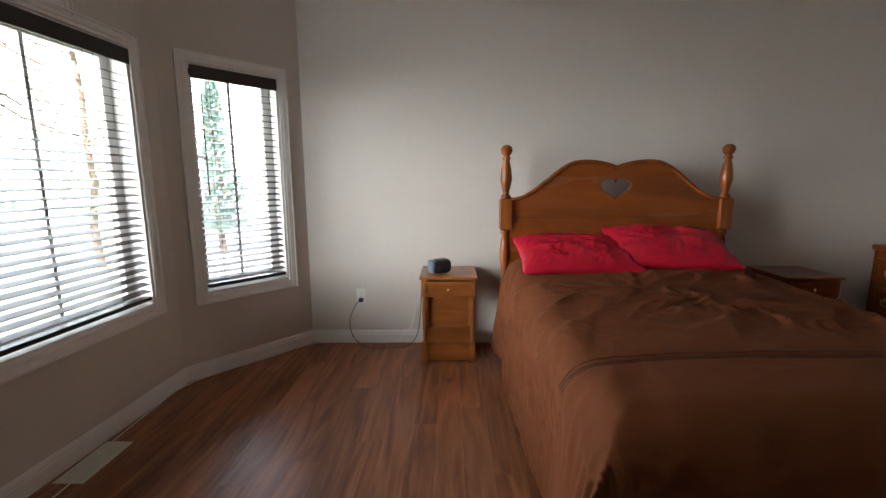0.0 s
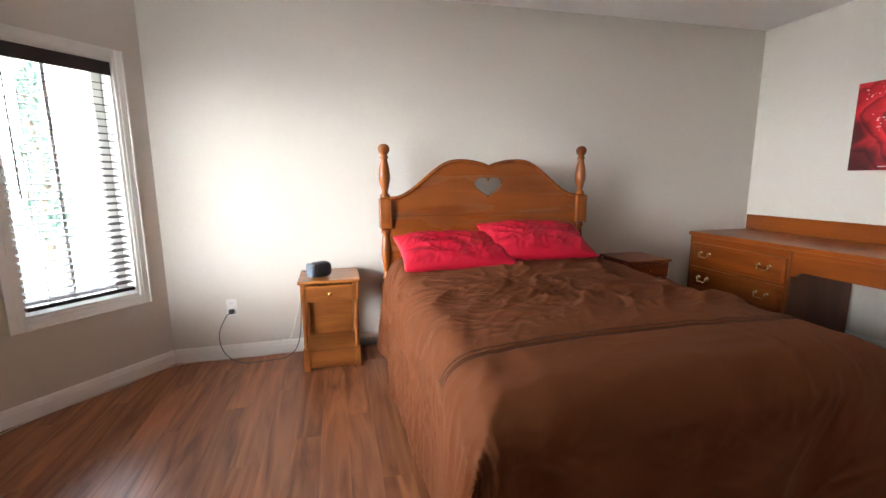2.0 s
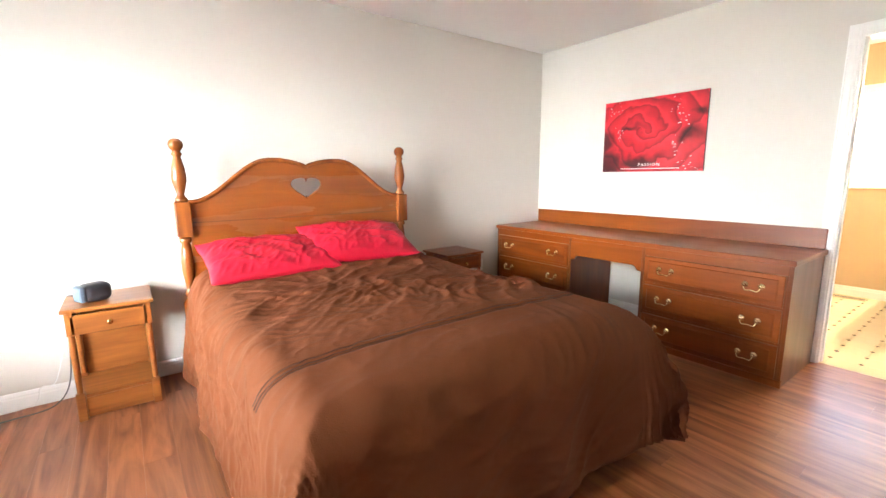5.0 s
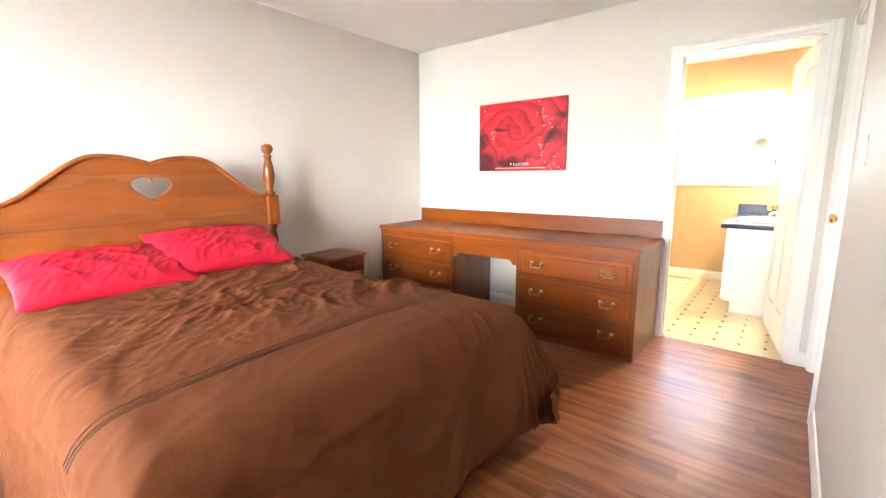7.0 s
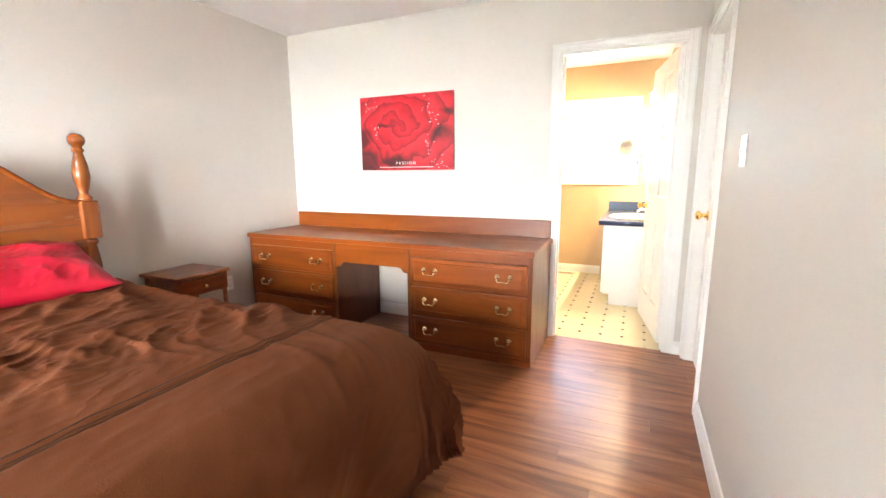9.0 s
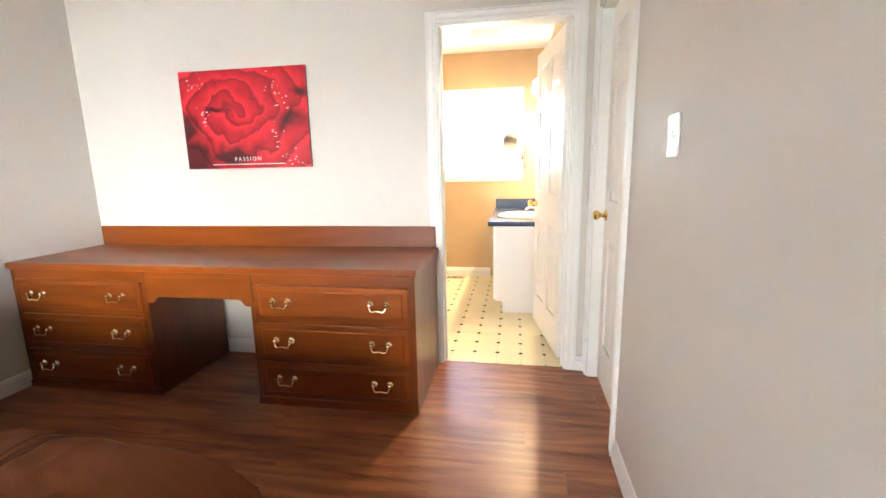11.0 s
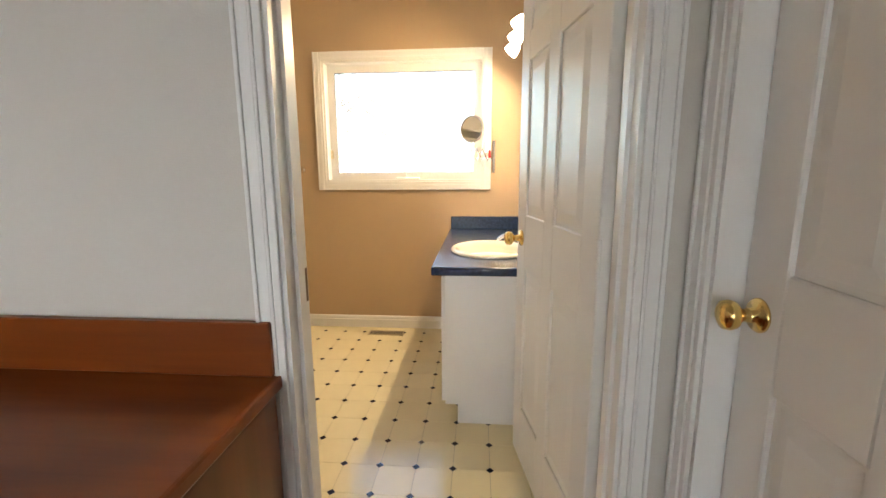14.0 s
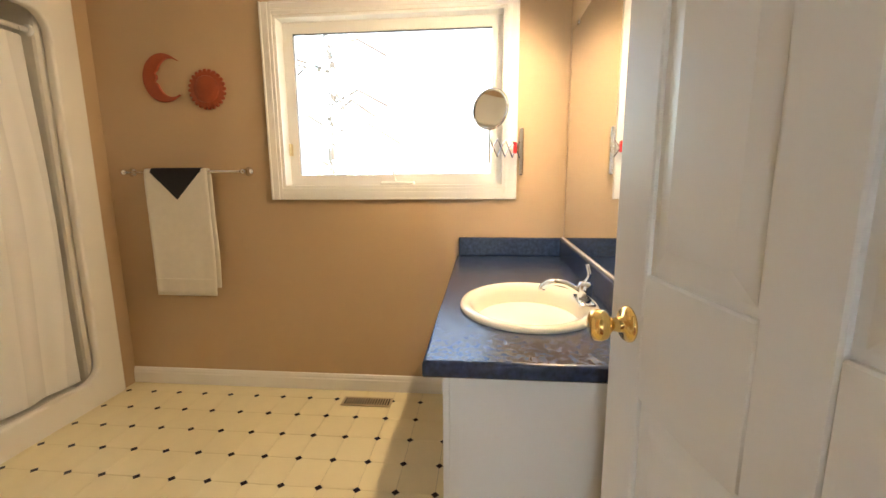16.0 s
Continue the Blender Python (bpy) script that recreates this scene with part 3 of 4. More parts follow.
for x in (BED_X0, BED_X1):
    p = part("bedpost", lathe(POST, 28), OAK, bed, smooth=True, m=pose(x, BED_Y, 0))
    part("square_block", box((-0.042, -0.042, 0.893), (0.042, 0.042, 1.098), 0.008, seg=2), OAK, p)
    part("finial", lathe(POST_TOP, 28), OAK, p, smooth=True)
MX = (BED_X0 + BED_X1) / 2


def board_top(x):
    """Height of the headboard's double-hump outline, x from its middle."""
    a = abs(x)
    if a < 0.24:
        return 1.298 + 0.042 * math.sin(math.pi / 2 * min(1, a / 0.20)) ** 0.8 if a > 0 else 1.298
    t = min(1, (a - 0.24) / 0.44)
    return 1.338 - 0.245 * (t * t * (3 - 2 * t)) * 1.0


half = (BED_X1 - BED_X0) / 2 - 0.03
top = [(half - 2 * half * k / 120, board_top(half - 2 * half * k / 120)) for k in range(121)]
outline = [(-half, 0.42), (half, 0.42)] + top
heart = []
for k in range(60):
    a = 2 * math.pi * k / 60
    heart.append((16 * math.sin(a) ** 3 / 16 * 0.108, 1.172 + (13 * math.cos(a) - 3.2 * math.cos(2 * a) - 1.2 * math.cos(3 * a) - 0.3 * math.cos(4 * a)) / 15 * 0.087))
part("headboard", plate("headboard", [outline, heart], 0.032, 0.005), OAKX, bed, m=pose(MX, BED_Y, 0, 90))
edge = [Vector((x, -0.002, z + 0.002)) for x, z in top]
part("edge_moulding", tube(edge, 0.013, 8), OAK, bed, smooth=True, m=pose(MX, BED_Y - 0.014, 0))
part("board_joint", box((BED_X0 + 0.03, BED_Y - 0.0172, 0.972), (BED_X1 - 0.03, BED_Y - 0.0164, 0.9755)), STITCH, bed)
for x in (BED_X0 + 0.02, BED_X1 - 0.02):
    part("side_rail", box((x - 0.013, 1.18, 0.22), (x + 0.013, BED_Y - 0.04, 0.38), 0.004), OAK, bed)
for x in (BED_X0 + 0.06, BED_X1 - 0.06):
    part("foot_leg", box((x - 0.03, 1.20, 0.0), (x + 0.03, 1.26, 0.30), 0.006), OAK, bed)
mat_ob = part("mattress", box((BED_X0 + 0.02, 1.17, 0.30), (BED_X1 - 0.02, BED_Y - 0.05, 0.60), 0.05, seg=4), TOWEL, None, smooth=True)
tagged(mat_ob, "thick mattress hidden under a brown quilt", "mattress")


def fold(x, y):
    """Creases of rumpled cotton: broken ridges of several lengths, mostly slanting across the bed."""
    n1 = noise.noise(Vector((x * 2.0, y * 1.7, 3.1)))
    n2 = noise.noise(Vector((x * 4.5, y * 4.5, 7.7)))
    total = 0.007 * n1 + 0.002 * n2
    for deg, su, sv, amp, seed in ((-52, 1.7, 6.0, 0.016, 1.7), (-20, 2.4, 9.0, 0.011, 8.2), (-78, 2.6, 10.0, 0.011, 4.4), (-45, 5.0, 20.0, 0.006, 12.9), (10, 5.5, 19.0, 0.0045, 21.3)):
        a = math.radians(deg)
        u = x * math.cos(a) + y * math.sin(a) + 0.10 * n2
        v = -x * math.sin(a) + y * math.cos(a) + 0.16 * n1 + 0.03 * n2
        ridge = max(0.0, 1 - 1.7 * abs(noise.noise(Vector((u * su, v * sv, seed)))))
        mask = min(1, max(0, 0.45 + 1.1 * noise.noise(Vector((x * 2.3, y * 2.3, seed + 30)))))
        total += 1.45 * amp * mask * (ridge ** 2.5 - 0.2)
    return total


def quilt_surface():
    """The quilt: a flat top that rounds over and hangs down at both sides and the foot."""
    bm = bmesh.new()
    xc, y1 = 1.235, 3.08
    hw, flat_foot, drop, rad = 0.775, 1.13, 0.56, 0.13
    nu, nv = 260, 270
    lu = hw - rad + rad * math.pi / 2 + drop - rad
    lv = (y1 - flat_foot - rad) + rad * math.pi / 2 + drop - rad

    def bend(s, flat):
        """Out and down for arc length s past the middle."""
        if s <= flat - rad:
            return s, 0.0, 0.0
        a = (s - flat + rad) / rad
        if a < math.pi / 2:
            return flat - rad + rad * math.sin(a), rad * (1 - math.cos(a)), a / (math.pi / 2)
        e = s - (flat - rad + rad * math.pi / 2)
        return flat + 0.09 * e, rad + e * 0.99, 1.0
    grid = []
    for j in range(nv + 1):
        row = []
        v = lv * j / nv
        oy, dy, ky = bend(v, y1 - flat_foot)
        for i in range(nu + 1):
            u = -lu + 2 * lu * i / nu
            ox, dx, kx = bend(abs(u), hw)
            sx = 1 if u > 0 else -1
            d = max(dx, dy) if min(dx, dy) < 0.01 else min(drop + 0.02, math.hypot(dx, dy) * 0.82 + 0.18 * max(dx, dy))
            f = fold(u, v)
            calm = 1.0 if v < 1.28 else max(0.4, 1 - (v - 1.28) * 3)
            hang = max(kx, ky)
            wave = 0.020 * math.sin(9 * v + 2.2 * math.sin(3 * v)) * kx + 0.020 * math.sin(10 * u + 1.5 * math.sin(4 * u)) * ky
            wave += 0.024 * math.sin(24 * (u * ky - v * kx)) * math.sqrt(max(kx, 0) * max(ky, 0))
            wave *= min(1, max(dx, dy) / 0.4)
            corner = kx * ky * 0.06 * min(1, max(dx, dy) / 0.4)
            crown = 0.035 * (1 - (u / hw) ** 2) if abs(u) < hw else 0
            head = 0.035 * max(0, 1 - v / 0.7)
            z = 0.655 + crown * (1 - ky) + head * (1 - kx) - d + f * calm * (1 - 0.6 * hang)
            seam = 0.010 * math.exp(-((v - 1.59) / 0.010) ** 2) * (1 - hang)
            x = xc + sx * (ox + corner + (wave + 0.9 * f) * kx)
            y = y1 - (oy + corner + (wave + 0.7 * f) * ky)
            hem = 0.015 * noise.noise(Vector((u * 3, v * 3, 0)))
            row.append(bm.verts.new((x, y, max(0.03, z - seam + hem * hang))))
        grid.append(row)
    for a, b in zip(grid, grid[1:]):
        for i in range(nu):
            bm.faces.new((a[i], a[i + 1], b[i + 1], b[i]))
    return bm, grid


bm, grid = quilt_surface()
seams = []
for off in (-3, 0, 3):
    seams.append([tuple(grid[int(270 * 1.59 / 2.454) + off // 3 * 2][i].co + Vector((0, 0, 0.0015))) for i in range(48, 225)])
quilt = part("quilt", bm, QUILT, smooth=True)
tagged(quilt, "rumpled dark brown cotton quilt spread over the bed", "quilt")
sol = quilt.modifiers.new("thickness", "SOLIDIFY")
sol.thickness, sol.offset = 0.012, -1
for s in seams:
    part("seam_stitching", tube(s[::2], 0.0021, 5), STITCH, quilt, "dark stitched seam")


def pillow(m, w, d, h, seed, label):
    bm = bmesh.new()
    nu, nv = 96, 60
    tops = {}
    for side in (1, -1):
        for i in range(nu + 1):
            for j in range(nv + 1):
                u, v = -1 + 2 * i / nu, -1 + 2 * j / nv
                e = (1 - abs(u) ** 3.2) * (1 - abs(v) ** 2.6)
                pull = 1 - 0.07 * (1 - abs(u) ** 2) * abs(v) - 0.05 * (1 - abs(v) ** 2) * abs(u)
                crease = 0.010 * (1 - abs(noise.noise(Vector((u * 2.6 + v, v * 2.2 + seed, seed))))) ** 3 + 0.012 * noise.noise(Vector((u * 3, v * 3, seed)))
                crease += 0.006 * (1 - min(1, 1.6 * abs(noise.noise(Vector((u * 7 - v * 4, v * 2.5 + u * 2, seed + 9)))))) ** 2
                z = side * (h / 2 * max(0, e) ** 0.55 + crease * min(1, 3 * max(0, e)))
                if i in (0, nu) or j in (0, nv):
                    z = 0.006 * math.sin(9 * (u + v) + seed)
                    if side < 0:
                        continue
                tops[side, i, j] = bm.verts.new((u * w / 2 * pull, v * d / 2 * pull, z))
    get = lambda s, i, j: tops.get((s, i, j)) or tops[1, i, j]
    for s in (1, -1):
        for i in range(nu):
            for j in range(nv):
                q = [get(s, i, j), get(s, i + 1, j), get(s, i + 1, j + 1), get(s, i, j + 1)]
                bm.faces.new(q if s > 0 else q[::-1])
    ob = part("pillow", bm, PILLOW, smooth=True)
    ob.matrix_world = m
    return tagged(ob, label, "pillow", "pillows on the bed")


pillow(pose(0.88, 2.83, 0.775, 20, 0, 2), 0.72, 0.44, 0.15, 1.3, "red satin pillow lying against the headboard")
pillow(pose(1.455, 2.865, 0.812, 24, 1, -2), 0.72, 0.44, 0.16, 7.7, "red satin pillow overlapping the other one")


# nightstands
def nightstand(m, label, mat):
    n = empty("nightstand", m, label, "nightstand", "nightstands beside the bed")
    w, d, h = 0.385, 0.375, 0.597
    part("tabletop", box((0, 0, h - 0.02), (w, d, h), 0.006, seg=2), mat, n)
    part("drawer_front", box((0.032, 0.016, 0.458), (w - 0.032, 0.034, 0.562), 0.004), mat, n)
    k = part("drawer_knob", lathe([(0.008, 0), (0.007, 0.01), (0.013, 0.017), (0.014, 0.023), (0.009, 0.028), (0.002, 0.029)], 18), BRASS, n, "small turned brass knob", True, pose(w / 2, 0.016, 0.51, 90))
    for a, b in ((0.024, 0.036), (w - 0.036, w - 0.024)):
        part("side_panel", box((a, 0.036, 0.44), (b, d - 0.02, h - 0.02)), mat, n)
    part("back_panel", box((0.03, d - 0.024, 0.06), (w - 0.03, d - 0.014, h - 0.02)), mat, n)
    part("bottom_shelf", box((0.022, 0.03, 0.118), (w - 0.022, d - 0.026, 0.134), 0.002), mat, n)
    part("front_apron", box((0.05, 0.026, 0.012), (w - 0.05, 0.040, 0.117), 0.003), mat, n)
    for x in (0.032, w - 0.032):
        for y in (0.03, d - 0.045):
            bm = lathe([(0.013, 0.15), (0.014, 0.25), (0.015, 0.35), (0.014, 0.43), (0.013, 0.458)], 16)
            box((-0.02, -0.016, 0.0), (0.02, 0.016, 0.15), 0.004, bm)
            box((-0.017, -0.014, 0.458), (0.017, 0.014, h - 0.0205), 0.002, bm)
            part("leg", bm, mat, n, m=pose(x, y, 0))
    return n


nightstand(pose(-0.092, 2.965, 0), "golden pine nightstand with one drawer and open shelf", NIGHTWOOD)
nightstand(pose(2.275, 2.965, 0), "reddish-brown wooden nightstand between the bed and dresser, its colour darkened for shade", REDPINE_SHADED)

# radio on the nightstand
rad = empty("clock_radio", pose(0.045, 3.10, 0.598, 0, 0, 28), "small dark rounded speaker lying on the nightstand", "speaker")
bm = box((-0.062, -0.05, 0.0), (0.07, 0.05, 0.098), 0.034, seg=5)
part("body", bm, DARKPLASTIC, rad, smooth=True)
part("front_grille", box((-0.080, -0.043, 0.006), (-0.046, 0.043, 0.092), 0.014, seg=2), BLUEGREY, rad, "blue-grey cloth face")


def outlet(m, label, dark_plug=False):
    o = empty("wall_outlet", m, label, "outlet")
    part("cover_plate", box((-0.035, -0.006, -0.0575), (0.035, -0.0005, 0.0575), 0.003), PLASTIC, o)
    for z in (0.026, -0.026):
        f = part("socket", box((-0.017, -0.0085, z - 0.016), (0.017, -0.0062, z + 0.016), 0.004), PLASTIC, o)
        if not dark_plug or z > 0:
            for x in (-0.006, 0.006):
                part("slot", box((x - 0.001, -0.0092, z - 0.004), (x + 0.001, -0.0086, z + 0.006)), SLOT, f)
    return o


outlet(pose(-0.558, Y_N, 0.365), "white double wall outlet with a dark plug in it", True)
outlet(pose(2.955, Y_N, 0.375), "white double wall outlet beside the nightstand")
plug = part("power_cord", tube(spline([(-0.558, 3.315, 0.338), (-0.59, 3.29, 0.31), (-0.63, 3.26, 0.20), (-0.60, 3.24, 0.08), (-0.50, 3.22, 0.012), (-0.35, 3.22, 0.006), (-0.20, 3.26, 0.010), (-0.13, 3.32, 0.10), (-0.105, 3.335, 0.35), (-0.095, 3.33, 0.57), (-0.05, 3.25, 0.606), (0.03, 3.155, 0.61)], 8), 0.0035), GREYCORD, smooth=True)
tagged(plug, "thin dark grey power cord looping down to the floor", "cord")
part("plug", box((-0.575, 3.312, 0.323), (-0.541, 3.3435, 0.353), 0.006), DARKPLASTIC, plug)
wc = part("white_cable", tube(spline([(-0.11, 3.335, 0.42), (-0.14, 3.325, 0.28), (-0.19, 3.322, 0.12), (-0.25, 3.315, 0.108), (-0.3, 3.31, 0.02), (-0.6, 3.325, 0.006), (-0.92, 3.30, 0.006), (-1.15, 3.045, 0.006), (-1.47, 2.66, 0.006), (-1.478, 2.3, 0.02), (-1.485, 2.0, 0.006), (-1.44, 1.75, 0.006), (-1.47, 1.3, 0.006)], 8), 0.003), WHITECORD, smooth=True)
tagged(wc, "thin white cable lying along the baseboard", "cable")

# floor register under the bay window
reg = empty("floor_register", pose(-1.455, 1.92, 0.002), "cream metal floor register on the laminate", "register")
part("frame", box((-0.064, -0.143, 0), (0.064, 0.143, 0.004), 0.0015), CREAM, reg)
for k in range(18):
    part("louvre", box((-0.046, -0.125 + k * 0.0145, 0.0042), (0.046, -0.117 + k * 0.0145, 0.0062)), CREAM, reg)


# dresser desk
def bail_pull(parent, x, y, z):
    p = part("drawer_pull", tube(spline([(x, y - 0.042, z + 0.004), (x - 0.018, y - 0.042, z - 0.006), (x - 0.025, y - 0.030, z - 0.026), (x - 0.026, y, z - 0.022), (x - 0.025, y + 0.030, z - 0.026), (x - 0.018, y + 0.042, z - 0.006), (x, y + 0.042, z + 0.004)], 5), 0.0044, 8), PALEBRASS, parent, "pale brass bail pull", True)
    for s in (-1, 1):
        part("pull_rosette", lathe([(0.019, 0), (0.018, 0.003), (0.009, 0.006), (0.007, 0.012), (0.011, 0.017), (0.008, 0.023), (0.001, 0.025)], 16, m=pose(x, y + s * 0.042, z + 0.004, 0, -90)), PALEBRASS, p, smooth=True)


desk = empty("dresser_desk", pose(0, 0, 0), "long cherry-veneer dresser desk with a kneehole, against the wall", "dresser")
DX0, DX1, DY0, DY1, DZ = 3.165, X_E - 0.004, 0.965, 3.325, 0.757
part("desktop", box((DX0 - 0.018, DY0 - 0.01, DZ - 0.034), (DX1, DY1 + 0.008, DZ), 0.007, seg=2), CHERRY, desk)
part("backsplash", box((DX1 - 0.022, DY0 + 0.004, DZ + 0.0005), (DX1, DY1 + 0.004, 0.887), 0.003), CHERRY, desk)
KN = (1.842, 2.45)
for y0, y1 in ((DY0, KN[0]), (KN[1], DY1)):
    for a, b in ((y0, y0 + 0.02), (y1 - 0.02, y1)):
        part("side_panel", box((DX0, a, 0.0), (DX1 - 0.02, b, DZ - 0.0345), 0.002), CHERRYZ_SHADED, desk)
    part("back_panel", box((DX1 - 0.03, y0 + 0.02, 0.05), (DX1 - 0.022, y1 - 0.02, DZ - 0.035)), CHERRYZ_SHADED, desk)
    part("plinth", box((DX0 - 0.008, y0 - 0.004, 0.0), (DX0 + 0.02, y1 + 0.004, 0.045), 0.004), CHERRY, desk)
    part("face_rail", box((DX0 + 0.002, y0 + 0.02, 0.665), (DX0 + 0.02, y1 - 0.02, DZ - 0.035), 0.002), CHERRY, desk)
    for a, b in ((y0 + 0.0205, y0 + 0.036), (y1 - 0.036, y1 - 0.0205)):
        part("stile", box((DX0 + 0.003, a, 0.046), (DX0 + 0.02, b, 0.6645), 0.001), CHERRYZ_SHADED, desk)
    for z0, z1 in ((0.480, 0.664), (0.268, 0.460), (0.056, 0.248)):
        a, b = y0 + 0.030, y1 - 0.030
        part("divider", box((DX0 + 0.004, y0 + 0.02, z0 - 0.019), (DX0 + 0.02, y1 - 0.02, z0 - 0.001)), CHERRY, desk)
        dr = part("drawer_front", box((DX0 - 0.012, a, z0), (DX0 + 0.012, b, z1), 0.005, seg=2), CHERRY, desk)
        bm = bmesh.new()
        o = [(a + 0.030, z0 + 0.026), (b - 0.030, z0 + 0.026), (b - 0.030, z1 - 0.026), (a + 0.030, z1 - 0.026)]
        i = [(a + 0.036, z0 + 0.032), (b - 0.036, z0 + 0.032), (b - 0.036, z1 - 0.032), (a + 0.036, z1 - 0.032)]
        vo = [bm.verts.new((DX0 - 0.0122, y, z)) for y, z in o]
        vi = [bm.verts.new((DX0 - 0.0165, y, z)) for y, z in i]
        bm.faces.new(vi)
        for k in range(4):
            bm.faces.new((vo[k], vo[(k + 1) % 4], vi[(k + 1) % 4], vi[k]))
        part("raised_field", bm, CHERRY, dr)
        for y in (a + 0.15, b - 0.15):
            bail_pull(dr, DX0 - 0.0165, y, (z0 + z1) / 2 + 0.008)
shape = [(KN[0], 0.690), (KN[0], 0.545), (KN[0] + 0.03, 0.548), (KN[0] + 0.05, 0.575), (KN[0] + 0.07, 0.582), (KN[1] - 0.07, 0.582), (KN[1] - 0.05, 0.575), (KN[1] - 0.03, 0.548), (KN[1], 0.545), (KN[1], 0.690)]
part("kneehole_apron", plate("apron", [[(y, z) for y, z in shape]], 0.018, 0.002), CHERRYX, desk, m=Matrix(((0, 0, 1, DX0 + 0.010), (1, 0, 0, 0), (0, 1, 0, 0), (0, 0, 0, 1))))
part("kneehole_rail", box((DX0 + 0.002, KN[0] + 0.001, 0.6905), (DX0 + 0.02, KN[1] - 0.001, DZ - 0.035), 0.002), CHERRY, desk)

# poster
PO = (1.737, 2.590, 1.258, 1.855)
pcy, pcz = (PO[0] + PO[1]) / 2, (PO[2] + PO[3]) / 2
poster = empty("poster", pose(X_E, pcy, pcz, 90, 0, -90), "mounted red rose poster with a white caption", "poster")
ROSE = bpy.data.materials.new("rose_print")
ROSE.use_nodes = True
n, l = ROSE.node_tree.nodes, ROSE.node_tree.links
b = n["Principled BSDF"]
b.inputs["Roughness"].default_value = 0.3
tc, warp = n.new("ShaderNodeTexCoord"), n.new("ShaderNodeTexNoise")
warp.inputs["Scale"].default_value, warp.inputs["Detail"].default_value = 5.0, 2.5
l.new(tc.outputs["Object"], warp.inputs["Vector"])


def sums(op, *args):
    nd = n.new("ShaderNodeMath")
    nd.operation = op
    for k, a in enumerate(args):
        if isinstance(a, (int, float)):
            nd.inputs[k].default_value = a
        else:
            l.new(a, nd.inputs[k])
    return nd.outputs[0]


sep, sepn = n.new("ShaderNodeSeparateXYZ"), n.new("ShaderNodeSeparateColor")
l.new(tc.outputs["Object"], sep.inputs[0])
l.new(warp.outputs["Color"], sepn.inputs[0])
px = sums("MULTIPLY_ADD", sums("SUBTRACT", sepn.outputs[0], 0.5), 0.28, sep.outputs[0])
py = sums("MULTIPLY_ADD", sums("SUBTRACT", sepn.outputs[1], 0.5), 0.28, sep.outputs[1])


def blot(cx, cy, rx, ry, soft):
    """1 inside a soft oval, 0 outside it."""
    dx, dy = sums("DIVIDE", sums("SUBTRACT", px, cx), rx), sums("DIVIDE", sums("SUBTRACT", py, cy), ry)
    mr = n.new("ShaderNodeMapRange")
    mr.interpolation_type = "SMOOTHSTEP"
    for key, v in (("From Min", 1 - soft), ("From Max", 1 + soft), ("To Min", 1.0), ("To Max", 0.0)):
        mr.inputs[key].default_value = v
    l.new(sums("SQRT", sums("ADD", sums("MULTIPLY", dx, dx), sums("MULTIPLY", dy, dy))), mr.inputs["Value"])
    return mr.outputs[0]


# petals wound round the heart of the rose
qx, qy = sums("SUBTRACT", px, -0.07), sums("MULTIPLY", sums("SUBTRACT", py, 0.05), 1.35)
rad_ = sums("SQRT", sums("ADD", sums("MULTIPLY", qx, qx), sums("MULTIPLY", qy, qy)))
turn = sums("MULTIPLY", sums("ARCTAN2", qy, qx), 2 / (2 * math.pi))
petal = sums("FRACT", sums("ADD", sums("MULTIPLY", rad_, -8.0), sums("ADD", turn, sums("MULTIPLY", sepn.outputs[2], 0.8))))
rp = n.new("ShaderNodeValToRGB")
cr = rp.color_ramp
cr.elements[0].position, cr.elements[0].color = 0.0, (0.25, 0.003, 0.010, 1)
cr.elements[1].position, cr.elements[1].color = 1.0, (0.25, 0.003, 0.010, 1)
for at, col in ((0.22, (0.40, 0.006, 0.017, 1)), (0.55, (0.54, 0.010, 0.024, 1)), (0.86, (0.66, 0.020, 0.038, 1))):
    cr.elements.new(at).color = col
l.new(petal, rp.inputs["Fac"])
shade = None
for oval in ((-0.42, -0.27, 0.20, 0.17, 0.5), (-0.12, -0.20, 0.19, 0.055, 0.6), (0.33, -0.02, 0.09, 0.05, 0.8), (0.37, 0.16, 0.06, 0.03, 0.8), (-0.17, 0.07, 0.09, 0.022, 0.8), (-0.40, -0.06, 0.05, 0.10, 0.8)):
    one = blot(*oval)
    shade = one if shade is None else sums("MAXIMUM", shade, one)
mx = n.new("ShaderNodeMix")
mx.data_type = "RGBA"
mx.inputs["B"].default_value = (0.014, 0.001, 0.003, 1)
l.new(sums("MULTIPLY", shade, 0.88), mx.inputs["Factor"])
l.new(rp.outputs["Color"], mx.inputs["A"])
l.new(mx.outputs["Result"], b.inputs["Base Color"])
part("backing_board", box((-0.4265, -0.2985, 0.002), (0.4265, 0.2985, 0.016), 0.001), DARKPLASTIC, poster)
part("print", box((-0.4265, -0.2985, 0.0162), (0.4265, 0.2985, 0.0172)), ROSE, poster, "close-up of a red rose")
INK = material("white_ink", (0.75, 0.72, 0.70), 0.4)
part("lettering", lettering("PASSION", 0.034), INK, poster, "white capital letters PASSION", m=pose(0.0, -0.252, 0.0180))
part("caption_bar", box((-0.25, -0.276, 0.0176), (0.25, -0.271, 0.0180)), INK, poster)
bm = bmesh.new()
